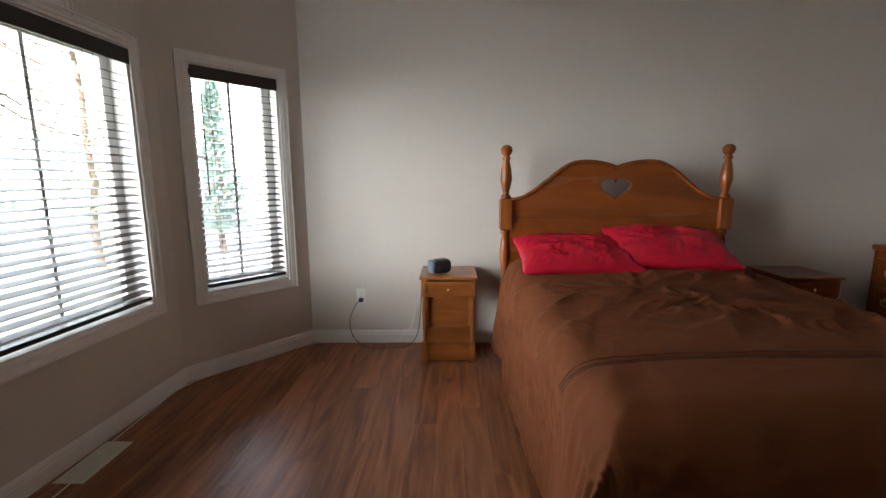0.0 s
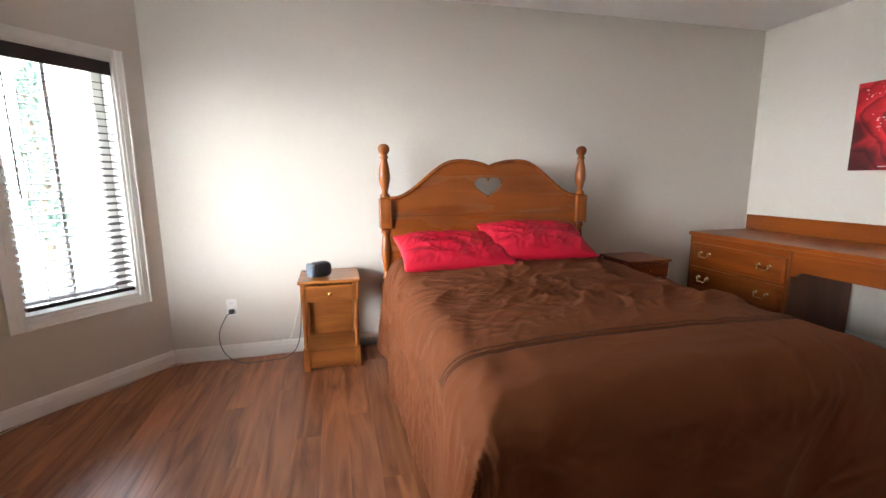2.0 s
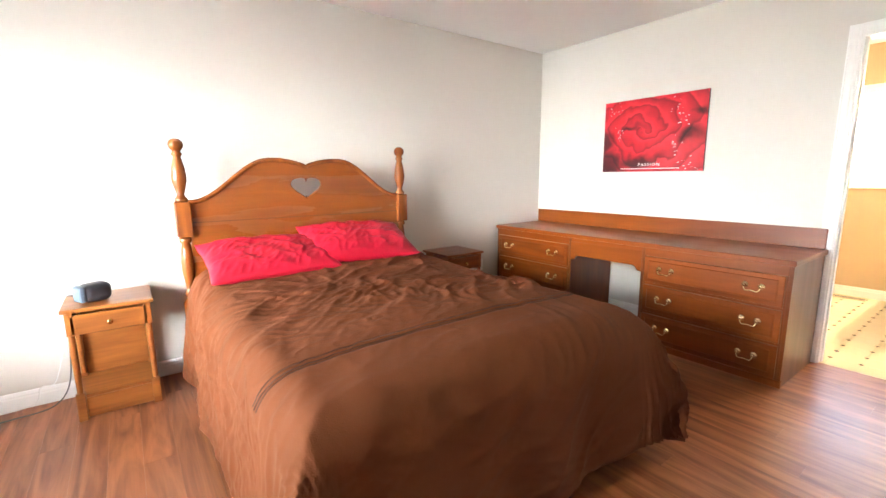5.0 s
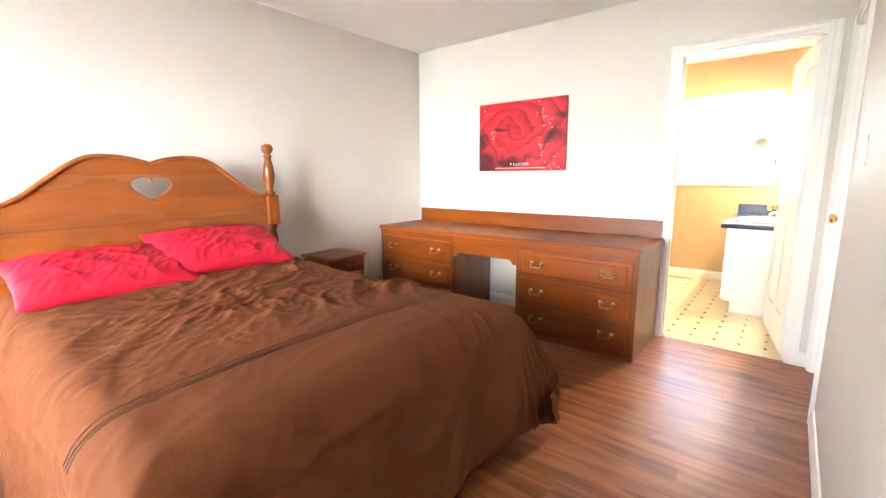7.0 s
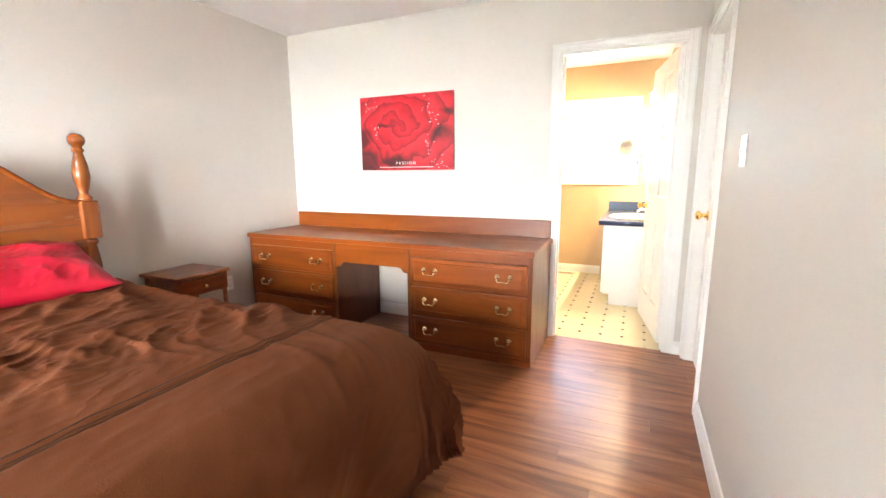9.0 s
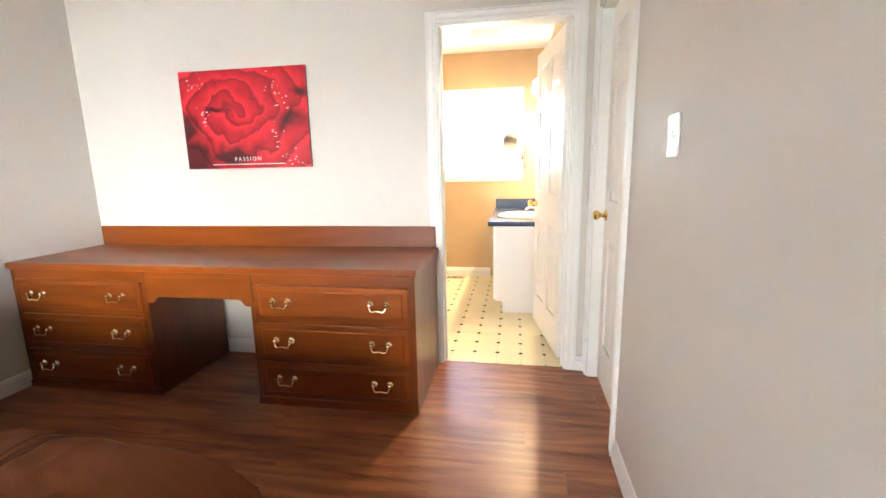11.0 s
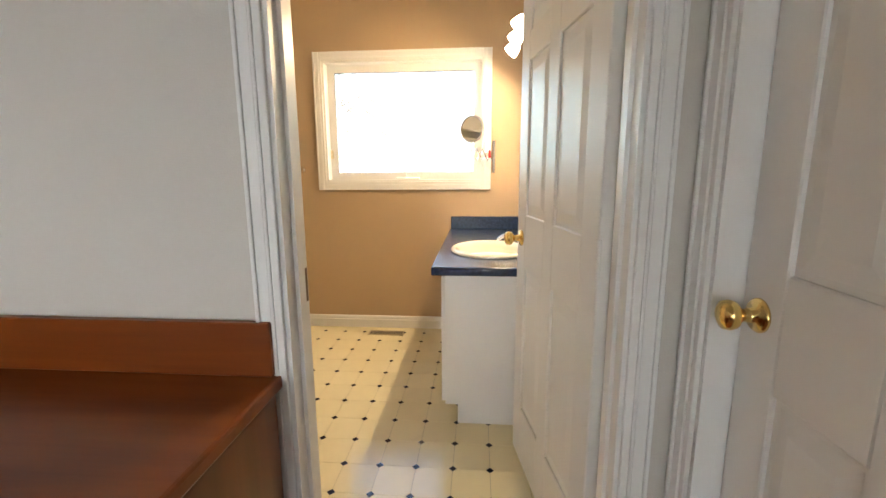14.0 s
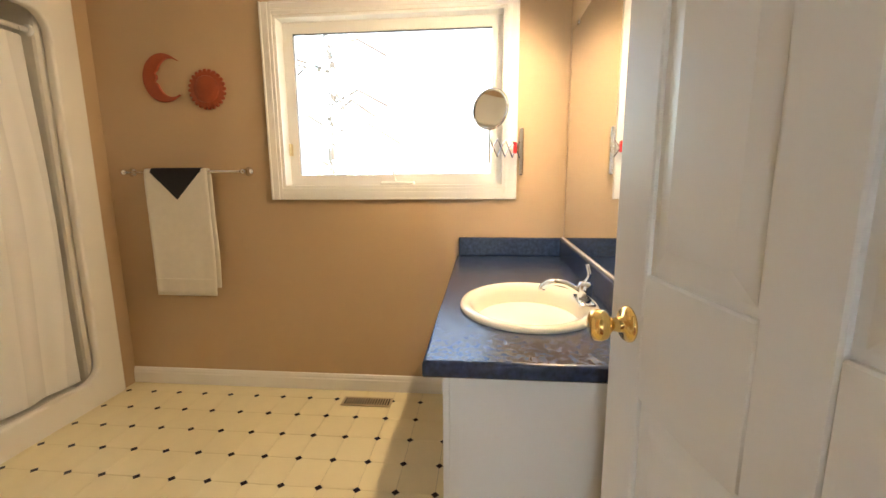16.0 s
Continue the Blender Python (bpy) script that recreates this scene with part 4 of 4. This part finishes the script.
for k in range(70):
    cx, cy = random.choice(((0.20, 0.20), (0.24, 0.12), (0.22, -0.13), (0.26, -0.20), (-0.28, 0.0), (0.33, -0.25), (-0.33, 0.22)))
    x, y, s = cx + random.gauss(0, 0.035), cy + random.gauss(0, 0.04), random.uniform(0.0015, 0.005)
    if abs(x) < 0.42 and abs(y) < 0.29:
        box((x - s * 1.4, y - s * 0.6, 0.0174), (x + s * 1.4, y + s * 0.6, 0.0178), bm=bm)
tagged(part("dew_drops", bm, INK, poster, "printed pale dew drops"), kind="stuff")

# switch plate
sw = empty("light_switch", pose(2.515, Y_S, 1.305, 0, 0, 180), "white wall plate with small rocker controls", "switch")
part("cover_plate", box((-0.041, -0.007, -0.0575), (0.041, -0.0005, 0.0575), 0.003, seg=2), PLASTIC, sw)
part("slot", box((-0.0045, -0.0082, 0.006), (0.0045, -0.0072, 0.011)), GREYCORD, sw)
part("toggle", box((-0.005, -0.018, -0.009), (0.005, -0.0084, 0.004), 0.002), PLASTIC, sw)
for z in (-0.032, 0.037):
    part("screw", box((-0.006, -0.0078, z - 0.0012), (0.006, -0.0072, z + 0.0012)), GREYCORD, sw)

# ---- bathroom things ----
VX0, VX1, VY1 = 4.80, BX1 - 0.003, 0.700
van = empty("vanity_cabinet", pose(0, 0, 0), "white bathroom vanity cabinet with a toe kick", "vanity")
prof = [(BY0 + 0.004, 0.0), (VY1 - 0.105, 0.0), (VY1 - 0.105, 0.10), (VY1 - 0.045, 0.10), (VY1 - 0.045, 0.748), (BY0 + 0.004, 0.748)]
MYZ = Matrix(((0, 0, 1, 0), (1, 0, 0, 0), (0, 1, 0, 0), (0, 0, 0, 1)))
part("end_panel", plate("end", [prof], 0.018, 0.001), WHITE, van, m=pose(VX0 + 0.015, 0, 0) @ MYZ)
part("carcass", box((VX0 + 0.025, BY0 + 0.004, 0.101), (VX1, VY1 - 0.046, 0.748)), WHITE, van)
part("toe_kick", box((VX0 + 0.025, BY0 + 0.004, 0.0), (VX1, VY1 - 0.106, 0.1)), WHITE, van)
for k in range(3):
    x0 = VX0 + 0.012 + k * 0.42
    d = part("door", box((x0, VY1 - 0.044, 0.112), (x0 + 0.412, VY1 - 0.026, 0.738), 0.003), WHITE, van)
    part("door_knob", lathe([(0.008, 0), (0.006, 0.012), (0.014, 0.02), (0.012, 0.027), (0.002, 0.029)], 14, m=pose(x0 + 0.37, VY1 - 0.026, 0.6, -90)), PALEBRASS, d, smooth=True)

ctop = empty("countertop", pose(0, 0, 0), "mottled blue laminate countertop with a backsplash", "countertop")
SX, SY, SZ = 5.206, 0.435, 0.793
bx = [(VX0 - 0.025, BY0 + 0.003), (VX1, BY0 + 0.003), (VX1, VY1 + 0.008), (VX0 - 0.025, VY1 + 0.008)]
hole = [(SX + 0.235 * math.cos(2 * math.pi * k / 48), SY + 0.19 * math.sin(2 * math.pi * k / 48)) for k in range(48)]
part("worktop", plate("worktop", [bx, hole], 0.042, 0.008), BLUE, ctop, smooth=False, m=pose(0, 0, SZ - 0.021))
part("backsplash", box((VX0 - 0.02, BY0 + 0.003, SZ + 0.0005), (VX1 - 0.022, BY0 + 0.022, SZ + 0.095), 0.004), BLUE, ctop)
part("backsplash", box((VX1 - 0.02, BY0 + 0.003, SZ + 0.0005), (VX1, VY1 + 0.006, SZ + 0.095), 0.004), BLUE, ctop)
part("edge_strip", box((VX0, BY0 + 0.003, SZ + 0.0955), (VX1 - 0.022, BY0 + 0.012, SZ + 0.101)), WHITE, ctop)

basin = empty("sink_basin", pose(SX, SY, SZ), "oval cream ceramic drop-in sink", "sink")
bm = lathe([(0.262, 0.001), (0.262, 0.008), (0.255, 0.016), (0.240, 0.018), (0.222, 0.012), (0.21, -0.01), (0.19, -0.06), (0.15, -0.105), (0.09, -0.13), (0.03, -0.137), (0.025, -0.145), (0.10, -0.142), (0.16, -0.115), (0.20, -0.065), (0.222, -0.008), (0.24, 0.001)], 48, ring=True)
bmesh.ops.scale(bm, vec=(0.97, 0.83, 1), verts=bm.verts[:])
part("bowl", bm, BISCUIT, basin, smooth=True)
part("drain", lathe([(0.022, -0.1365), (0.022, -0.1345), (0.006, -0.135)], 20), CHROME, basin, smooth=True)
fau = empty("faucet", pose(SX, SY - 0.175, SZ + 0.013), "chrome single-lever bathroom faucet", "faucet")
part("base_plate", box((-0.06, -0.024, 0.0), (0.06, 0.024, 0.014), 0.006, seg=2), CHROME, fau, smooth=True)
part("body", lathe([(0.024, 0.0145), (0.022, 0.04), (0.024, 0.055), (0.016, 0.068), (0.004, 0.072)], 24), CHROME, fau, smooth=True)
part("spout", tube(spline([(0, 0.012, 0.035), (0, 0.06, 0.062), (0, 0.105, 0.066), (0, 0.13, 0.05), (0, 0.132, 0.04)], 6), 0.011, 12), CHROME, fau, smooth=True)
part("lever", tube(spline([(0, 0, 0.066), (0, -0.012, 0.09), (0, -0.005, 0.125)], 5), 0.006, 10), CHROME, fau, smooth=True)

mir = empty("wall_mirror", pose(0, 0, 0), "large frameless wall mirror over the vanity", "mirror")
part("glass", box((4.72, BY0 + 0.001, SZ + 0.105), (BX1 - 0.06, BY0 + 0.007, 1.86), 0.0015), MIRROR, mir)
for x in (4.95, 5.45, 5.9):
    part("clip", box((x - 0.01, BY0 + 0.0072, 1.848), (x + 0.01, BY0 + 0.011, 1.866)), CHROME, mir)

vl = empty("vanity_light", pose(5.44, BY0, 1.975), "wall light bar with three lit bell-shaped glass shades", "lamp")
part("back_bar", box((-0.30, 0.001, -0.03), (0.30, 0.024, 0.03), 0.008, seg=2), CHROME, vl)
for x in (-0.23, 0.0, 0.23):
    a = part("arm", tube(spline([(x, 0.024, 0), (x, 0.075, 0.012), (x, 0.105, -0.005)], 5), 0.007, 10), CHROME, vl, smooth=True)
    part("shade", lathe([(0.015, 0.0), (0.026, -0.008), (0.035, -0.026), (0.041, -0.050), (0.042, -0.070), (0.039, -0.070), (0.037, -0.048), (0.031, -0.026), (0.022, -0.011), (0.011, -0.004)], 28, ring=True, m=pose(x, 0.105, -0.002, 42)), OPAL, vl, "lit white glass shade", True)
    lamp = new("bulb", bpy.data.lights.new("bulb", "POINT"))
    lamp.data.energy, lamp.data.color, lamp.data.shadow_soft_size = 2.2, (1, 0.72, 0.42), 0.018
    lamp.parent = vl
    lamp.matrix_local = pose(x, 0.105 + 0.055 * math.sin(math.radians(42)), -0.002 - 0.055 * math.cos(math.radians(42)))

# extending shaving mirror beside the window
sm = empty("shaving_mirror", pose(0, 0, 0), "chrome extending round shaving mirror on a scissor arm", "mirror")
part("wall_bracket", box((6.058, 0.385, 1.205), (6.0895, 0.405, 1.435), 0.004), CHROME, sm)
s0, s1 = Vector((6.06, 0.405, 1.33)), Vector((5.86, 0.555, 1.33))
for lev in (0.04, -0.04):
    for k in range(4):
        p, q = s0.lerp(s1, k / 4), s0.lerp(s1, (k + 1) / 4)
        sg = 1 if k % 2 == 0 else -1
        part("scissor_bar", tube([p + Vector((0, 0, lev * sg)), q - Vector((0, 0, lev * sg))], 0.0035, 6), CHROME, sm)
part("red_clip", box((6.02, 0.42, 1.31), (6.045, 0.437, 1.365), 0.004), RED, sm)
part("mirror_stem", tube([(5.86, 0.555, 1.26), (5.855, 0.555, 1.41)], 0.004, 8), CHROME, sm)
mm = look((5.85, 0.553, 1.495), (3.9, 1.7, 1.65))
part("mirror_rim", lathe([(0.086, -0.008), (0.092, 0.0), (0.086, 0.008), (0.080, 0.006), (0.080, -0.006)], 40, ring=True), CHROME, sm, smooth=True, m=mm)
part("mirror_glass", lathe([(0.079, -0.003), (0.079, 0.003)], 40), MIRROR, sm, m=mm)

# towel bar and towels
XW = BX1
tb = empty("towel_bar", pose(0, 0, 0), "chrome wall towel bar", "towel bar")
part("bar", tube([(XW - 0.06, 1.83, 1.235), (XW - 0.06, 2.50, 1.235)], 0.008, 12), CHROME, tb, smooth=True)
for y in (1.83, 2.50):
    part("bracket", lathe([(0.024, 0.0005), (0.024, 0.006), (0.012, 0.012), (0.010, 0.05), (0.014, 0.056), (0.014, 0.07), (0.004, 0.074)], 20), CHROME, tb, smooth=True, m=pose(XW, y, 1.235, 0, -90))


def draped(name, y0, y1, zf, zb, mat, label, seed, point=False, off=0.0):
    """Cloth folded over the bar."""
    bm = bmesh.new()
    rows = []
    nu, r = 26, 0.013 + off
    path = [(-1, zb + (1.235 - zb) * k / 18) for k in range(18)] + [(a, None) for a in range(9)] + [(1, 1.235 - (1.235 - zf) * k / 22) for k in range(1, 23)]
    for k, (s, z) in enumerate(path):
        row = []
        for i in range(nu + 1):
            t = i / nu
            y = y0 + (y1 - y0) * t
            if z is None:
                a = math.pi * s / 8
                dx, zz = r * math.cos(a), 1.235 + r * math.sin(a)
            else:
                dx, zz = (r if s < 0 else -r), z
                if point:
                    lim = 1.235 - (1.235 - zf) * (1 - abs(2 * t - 1))
                    zz = max(z, lim)
                hang = 1.235 - zz
                dx += (-1 if s > 0 else 1) * (0.004 + 0.010 * hang * noise.noise(Vector((t * 4, zz * 2, seed))))
                y += 0.02 * hang * noise.noise(Vector((zz * 3, seed, t)))
            row.append(bm.verts.new((XW - 0.06 + dx, y, zz)))
        rows.append(row)
    for a, b in zip(rows, rows[1:]):
        for i in range(nu):
            bm.faces.new((a[i], a[i + 1], b[i + 1], b[i]))
    ob = part(name, bm, mat, smooth=True)
    sol = ob.modifiers.new("thickness", "SOLIDIFY")
    sol.thickness, sol.offset = 0.006 if not point else 0.003, 1
    return tagged(ob, label, "towel")


tw = draped("hand_towel", 2.022, 2.372, 0.565, 0.60, TOWEL, "cream hand towel hanging over the towel bar", 2.0)
part("woven_band", box((XW - 0.0915, 2.035, 0.655), (XW - 0.0885, 2.368, 0.661)), TOWEL, tw)
draped("face_cloth", 2.055, 2.335, 1.09, 1.12, NAVY, "black face cloth draped point down over the towel", 5.0, True, 0.009)

# wall ornaments
MX2 = Matrix(((0, 0, -1, XW - 0.008), (-1, 0, 0, 0), (0, 1, 0, 0), (0, 0, 0, 1)))
mo = []
for k in range(41):
    a = math.radians(55 + 250 * k / 40)
    mo.append((0.108 * math.cos(a), 0.118 * math.sin(a)))
for k in range(41):
    a = math.radians(305 - 250 * k / 40)
    mo.append((0.045 + 0.083 * math.cos(a) + 0.012 * (k in (18, 19, 22, 23)) * -1, 0.100 * math.sin(a)))
moon = part("moon_ornament", plate("moon", [mo], 0.016, 0.005), TERRA)
moon.matrix_world = pose(0, 2.255, 1.72) @ MX2
tagged(moon, "terracotta crescent moon wall ornament", "ornament")
so = [((0.098 if k % 4 < 2 else 0.086) * math.cos(2 * math.pi * k / 96), (0.098 if k % 4 < 2 else 0.086) * math.sin(2 * math.pi * k / 96)) for k in range(96)]
bm = plate("sun", [so], 0.016, 0.004)
lathe([(0.070, 0.008), (0.066, 0.014), (0.045, 0.022), (0.02, 0.026), (0.003, 0.027)], 28, bm)
sunny = part("sun_ornament", bm, TERRA)
sunny.matrix_world = pose(0, 2.018, 1.657) @ MX2
tagged(sunny, "round terracotta sun wall ornament with scalloped rim", "ornament")

# shower stall
sh = empty("shower_stall", pose(0, 0, 0), "white moulded acrylic shower stall", "shower")
o = [(4.15, 0.001), (5.985, 0.001), (5.985, 2.25), (4.15, 2.25)]
i0, i1, z0, z1, rr = 4.27, 5.865, 0.13, 1.99, 0.10
inner = []
for cx, cz, a0 in ((i1 - rr, z1 - rr, 0), (i0 + rr, z1 - rr, 90), (i0 + rr, z0 + rr, 180), (i1 - rr, z0 + rr, 270)):
    inner += [(cx + rr * math.cos(math.radians(a0 + 15 * k)), cz + rr * math.sin(math.radians(a0 + 15 * k))) for k in range(7)]
part("front_frame", plate("front", [o, inner], 0.05, 0.012), ACRYLIC, sh, smooth=False, m=pose(0, 2.655, 0, 90))
part("end_wall", box((5.84, 2.685, 0.02), (5.97, 3.34, 2.2), 0.03, seg=3), ACRYLIC, sh)
part("end_wall", box((4.16, 2.685, 0.02), (4.29, 3.34, 2.2), 0.03, seg=3), ACRYLIC, sh)
part("rear_wall", box((4.29, 3.25, 0.02), (5.84, 3.34, 2.2), 0.01), ACRYLIC, sh)
part("shower_tray", box((4.29, 2.685, 0.002), (5.84, 3.25, 0.09), 0.008), ACRYLIC, sh)
part("top_panel", box((4.29, 2.685, 2.12), (5.84, 3.25, 2.2)), ACRYLIC, sh)
wall("wall_bath_bulkhead", (4.15, 2.645), (5.985, 2.645), 0.08, TAN, [(0, 1.835, 0, 2.25)], "tan wall strip above the shower")
rod = part("curtain_rod", tube([(4.2905, 2.72, 1.895), (5.839, 2.72, 1.895)], 0.0125, 14), PLASTIC, smooth=True)
tagged(rod, "white shower curtain rod", "rod")
part("flange", lathe([(0.026, 0), (0.024, 0.012), (0.014, 0.016)], 18, m=pose(5.8395, 2.72, 1.895, 0, -90)), PLASTIC, rod, smooth=True)
bm = bmesh.new()
rows = []
for j in range(31):
    z = 0.14 + (1.865 - 0.14) * j / 30
    row = []
    for i in range(181):
        x = 4.45 + 1.36 * i / 180
        amp = 0.010 + 0.008 * noise.noise(Vector((x * 3, 0, 1)))
        y = 2.72 + amp * math.sin(27 * x + 2.5 * noise.noise(Vector((x * 4, z * 0.7, 0)))) + 0.02 * noise.noise(Vector((x * 2, z, 4)))
        row.append(bm.verts.new((x, y, z)))
    rows.append(row)
for a, b in zip(rows, rows[1:]):
    for i in range(180):
        bm.faces.new((a[i], a[i + 1], b[i + 1], b[i]))
cur = part("shower_curtain", bm, CURTAIN, smooth=True)
tagged(cur, "pale translucent shower curtain drawn across the stall", "curtain")
for k in range(10):
    part("curtain_ring", lathe([(0.017, -0.0015), (0.019, 0), (0.017, 0.0015), (0.0155, 0)], 16, ring=True, m=pose(4.50 + k * 0.142, 2.72, 1.882, 0, 90)), CHROME, cur, smooth=True)

# toilet
wc_ = empty("toilet", pose(BX0, 1.47, 0), "white ceramic toilet with its lid down", "toilet")
bm = lathe([(0.11, 0.0), (0.12, 0.02), (0.10, 0.12), (0.11, 0.22), (0.165, 0.33), (0.185, 0.385), (0.18, 0.395)], 36)
bmesh.ops.scale(bm, vec=(1.28, 1, 1), verts=bm.verts[:])
part("bowl", bm, CERAMIC, wc_, smooth=True, m=pose(0.44, 0, 0))
bm = lathe([(0.180, 0.0), (0.190, 0.006), (0.190, 0.034), (0.178, 0.044), (0.10, 0.048), (0.004, 0.049)], 40)
bmesh.ops.scale(bm, vec=(1.26, 1, 1), verts=bm.verts[:])
part("lid", bm, PLASTIC, wc_, smooth=True, m=pose(0.445, 0, 0.396))
part("tank", box((0.02, -0.22, 0.37), (0.20, 0.22, 0.74), 0.03, seg=3), CERAMIC, wc_, smooth=True)
part("tank_lid", box((0.012, -0.23, 0.741), (0.21, 0.23, 0.775), 0.012, seg=2), CERAMIC, wc_, smooth=True)
part("pedestal_back", box((0.10, -0.10, 0.0), (0.34, 0.10, 0.369), 0.03, seg=2), CERAMIC, wc_, smooth=True)

# register and fan grille
rg = empty("floor_register", pose(5.955, 1.195, 0.004), "tan metal floor register below the bathroom window", "register")
part("frame", box((-0.045, -0.135, 0), (0.045, 0.135, 0.004), 0.001), TANMETAL, rg)
for k in range(18):
    part("slot", box((-0.03, -0.122 + k * 0.0138, 0.0042), (0.03, -0.114 + k * 0.0138, 0.0048)), SLOT, rg)
fan = empty("fan_grille", pose(5.37, 0.78, H), "cream plastic ceiling fan grille", "vent")
part("frame", box((-0.14, -0.13, -0.022), (0.14, 0.13, -0.0005), 0.008, seg=2), CREAM, fan)
for k in range(12):
    part("slat", box((-0.115, -0.105 + k * 0.018, -0.027), (0.115, -0.095 + k * 0.018, -0.0222), 0.001), CREAM, fan)

# ---- outdoors ----
bm = bmesh.new()
box((-400, -400, -1.3), (400, 400, -0.9), bm=bm)
g = part("ground", bm, GRASS)
tagged(g, "pale dry sunlit yard around the house", "ground", kind="structure")


def tree(x, y, h, seed, conifer):
    rng = random.Random(seed)
    t = empty("tree", pose(x, y, -0.9), "tall dark conifer outside the window" if conifer else "leafy tree outside the bathroom, glare painted into its pale leaves" if x > 0 else "leafy green tree outside the window", "tree", "trees outside")
    bm = tube([(0.05 * rng.uniform(-1, 1) * k, 0.05 * rng.uniform(-1, 1) * k, h * 0.92 * k / 8) for k in range(9)], 0.10, 8)
    for v in bm.verts:
        s = 1 - 0.8 * v.co.z / h
        v.co.x, v.co.y = v.co.x * s, v.co.y * s
    for k in range(14):
        a, z = rng.uniform(0, 6.28), h * rng.uniform(0.25, 0.8)
        r = h * (0.26 * (1 - z / h) + 0.06)
        tube([(0, 0, z), (r * 0.5 * math.cos(a), r * 0.5 * math.sin(a), z + 0.15 * r), (r * math.cos(a), r * math.sin(a), z + (-0.1 if conifer else 0.5) * r)], 0.025, 5, bm)
    part("trunk", bm, BARK, t)
    bm = bmesh.new()
    for k in range(2000):
        z = h * (0.14 + 0.86 * rng.random() ** (1.3 if conifer else 0.9))
        r = h * (0.22 * (1.03 - z / h) if conifer else 0.27 * math.sin(math.pi * min(1, max(0.03, (z / h - 0.12) / 0.9))) ** 0.6)
        a = rng.uniform(0, 6.28)
        r *= (0.55 + 0.5 * noise.noise(Vector((math.cos(a) * 2, math.sin(a) * 2, z * 1.3 + seed)))) * rng.uniform(0.5, 1.3)
        p, s = Vector((r * math.cos(a), r * math.sin(a), z)), rng.uniform(0.05, 0.13)
        q = Euler((rng.uniform(0, 6), rng.uniform(0, 6), rng.uniform(0, 6))).to_matrix()
        bm.faces.new([bm.verts.new(p + q @ Vector(c)) for c in ((-s, 0, 0), (0, -s * 0.5, 0.02), (s, 0, 0), (0, s * 0.5, 0.02))])
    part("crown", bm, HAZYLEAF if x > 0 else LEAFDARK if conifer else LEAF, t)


for k, (x, y) in enumerate(((-7.5, 4.5), (-9.5, 7.5), (-8.5, 10.5), (-12, 5.6), (-6.5, 12.5), (-13, 9.5), (-10.5, 2.6), (12.5, 3.6), (14, 5.5))):
    tree(x, y, 5.5 + 1.7 * ((k * 7) % 4), k, k % 3 == 1)

# ---- floors, last ----
bm = box((-0.98, -1.14, -0.05), (1.34, 0.02, -0.008))
box((-0.98, 0.0201, -0.05), (X_E + 0.026, Y_N + 0.05, -0.008), bm=bm)
box((-1.66, 0.45, -0.05), (-0.9801, 2.80, -0.008), bm=bm)
box((2.75, -0.6, -0.05), (X_E, 0.02, -0.008), bm=bm)
fl = part("floor", bm, UNDER)
tagged(fl, "cherry-brown laminate plank floor", "floor", kind="structure")
PW, PL = 0.127, 1.21
plank = {}
for i in range(46):
    x = -1.86 + i * PW
    y = -1.25 - ((i * 0.437) % 1.0) * PL
    while y < Y_N + 0.05:
        south = -1.12 if -0.98 < x < 1.30 else (-0.15 if x >= 1.30 else 0.5 - (x + 1.62) * 0.95)
        north = Y_N + 0.05 if x > -0.95 else 2.80 + (x + PW + 1.512) * 1.17
        a, b = max(y, south), min(y + PL, north)
        x1 = min(x + PW, X_E + 0.026)
        if b - a > 0.05 and x1 - x > 0.02:
            key = (round(b - a, 3), round(x1 - x, 3))
            if key not in plank:
                plank[key] = finish("plank", box((0.0001, 0.0001, -0.0075), (key[1] - 0.0001, key[0] - 0.0001, 0.0), 0.0005), PLANK)
            ob = new("plank", plank[key])
            ob.parent = fl
            ob.location = (x, a, 0)
        y += PL

bf = part("floor_bath", box((X_E + 0.026, -0.1, -0.05), (BX1 + 0.1, BY1 + 0.1, -0.0015)), JOINT)
tagged(bf, "cream vinyl bathroom floor with small navy diamond insets", "floor", kind="structure")
TPX, TPY, TX, TY, CUT = 0.1673, 0.154, 4.641, 1.063, 0.017
hx, hy = TPX / 2 - 0.0008, TPY / 2 - 0.0008
oct_ = [(hx - CUT, -hy), (hx, -hy + CUT), (hx, hy - CUT), (hx - CUT, hy), (-hx + CUT, hy), (-hx, hy - CUT), (-hx, -hy + CUT), (-hx + CUT, -hy)]
bm = bmesh.new()
t0, t1 = [[bm.verts.new((x, y, z)) for x, y in oct_] for z in (-0.0014, 0.0006)]
bm.faces.new(t1)
for k in range(8):
    bm.faces.new((t0[k], t0[(k + 1) % 8], t1[(k + 1) % 8], t1[k]))
tile = finish("tile", bm, VINYL)
bm = bmesh.new()
cd = CUT - 0.0012
for i in range(-6, 11):
    for j in range(-6, 12):
        x, y = TX + i * TPX, TY + j * TPY
        if X_E + 0.03 < x < BX1 and 0.1 < y < 2.75:
            vs = [bm.verts.new((x + a, y + b, 0.0007)) for a, b in ((cd, 0), (0, cd), (-cd, 0), (0, -cd))]
            bm.faces.new(vs)
        cx, cy = x + TPX / 2, y + TPY / 2
        if X_E + 0.08 < cx < BX1 + 0.02 and 0.12 < cy < 2.75:
            ob = new("tile", tile)
            ob.parent = bf
            ob.location = (cx, cy, 0)
d = part("diamond_insets", bm, DOT, bf, "small navy diamonds")
tagged(d, kind="stuff")
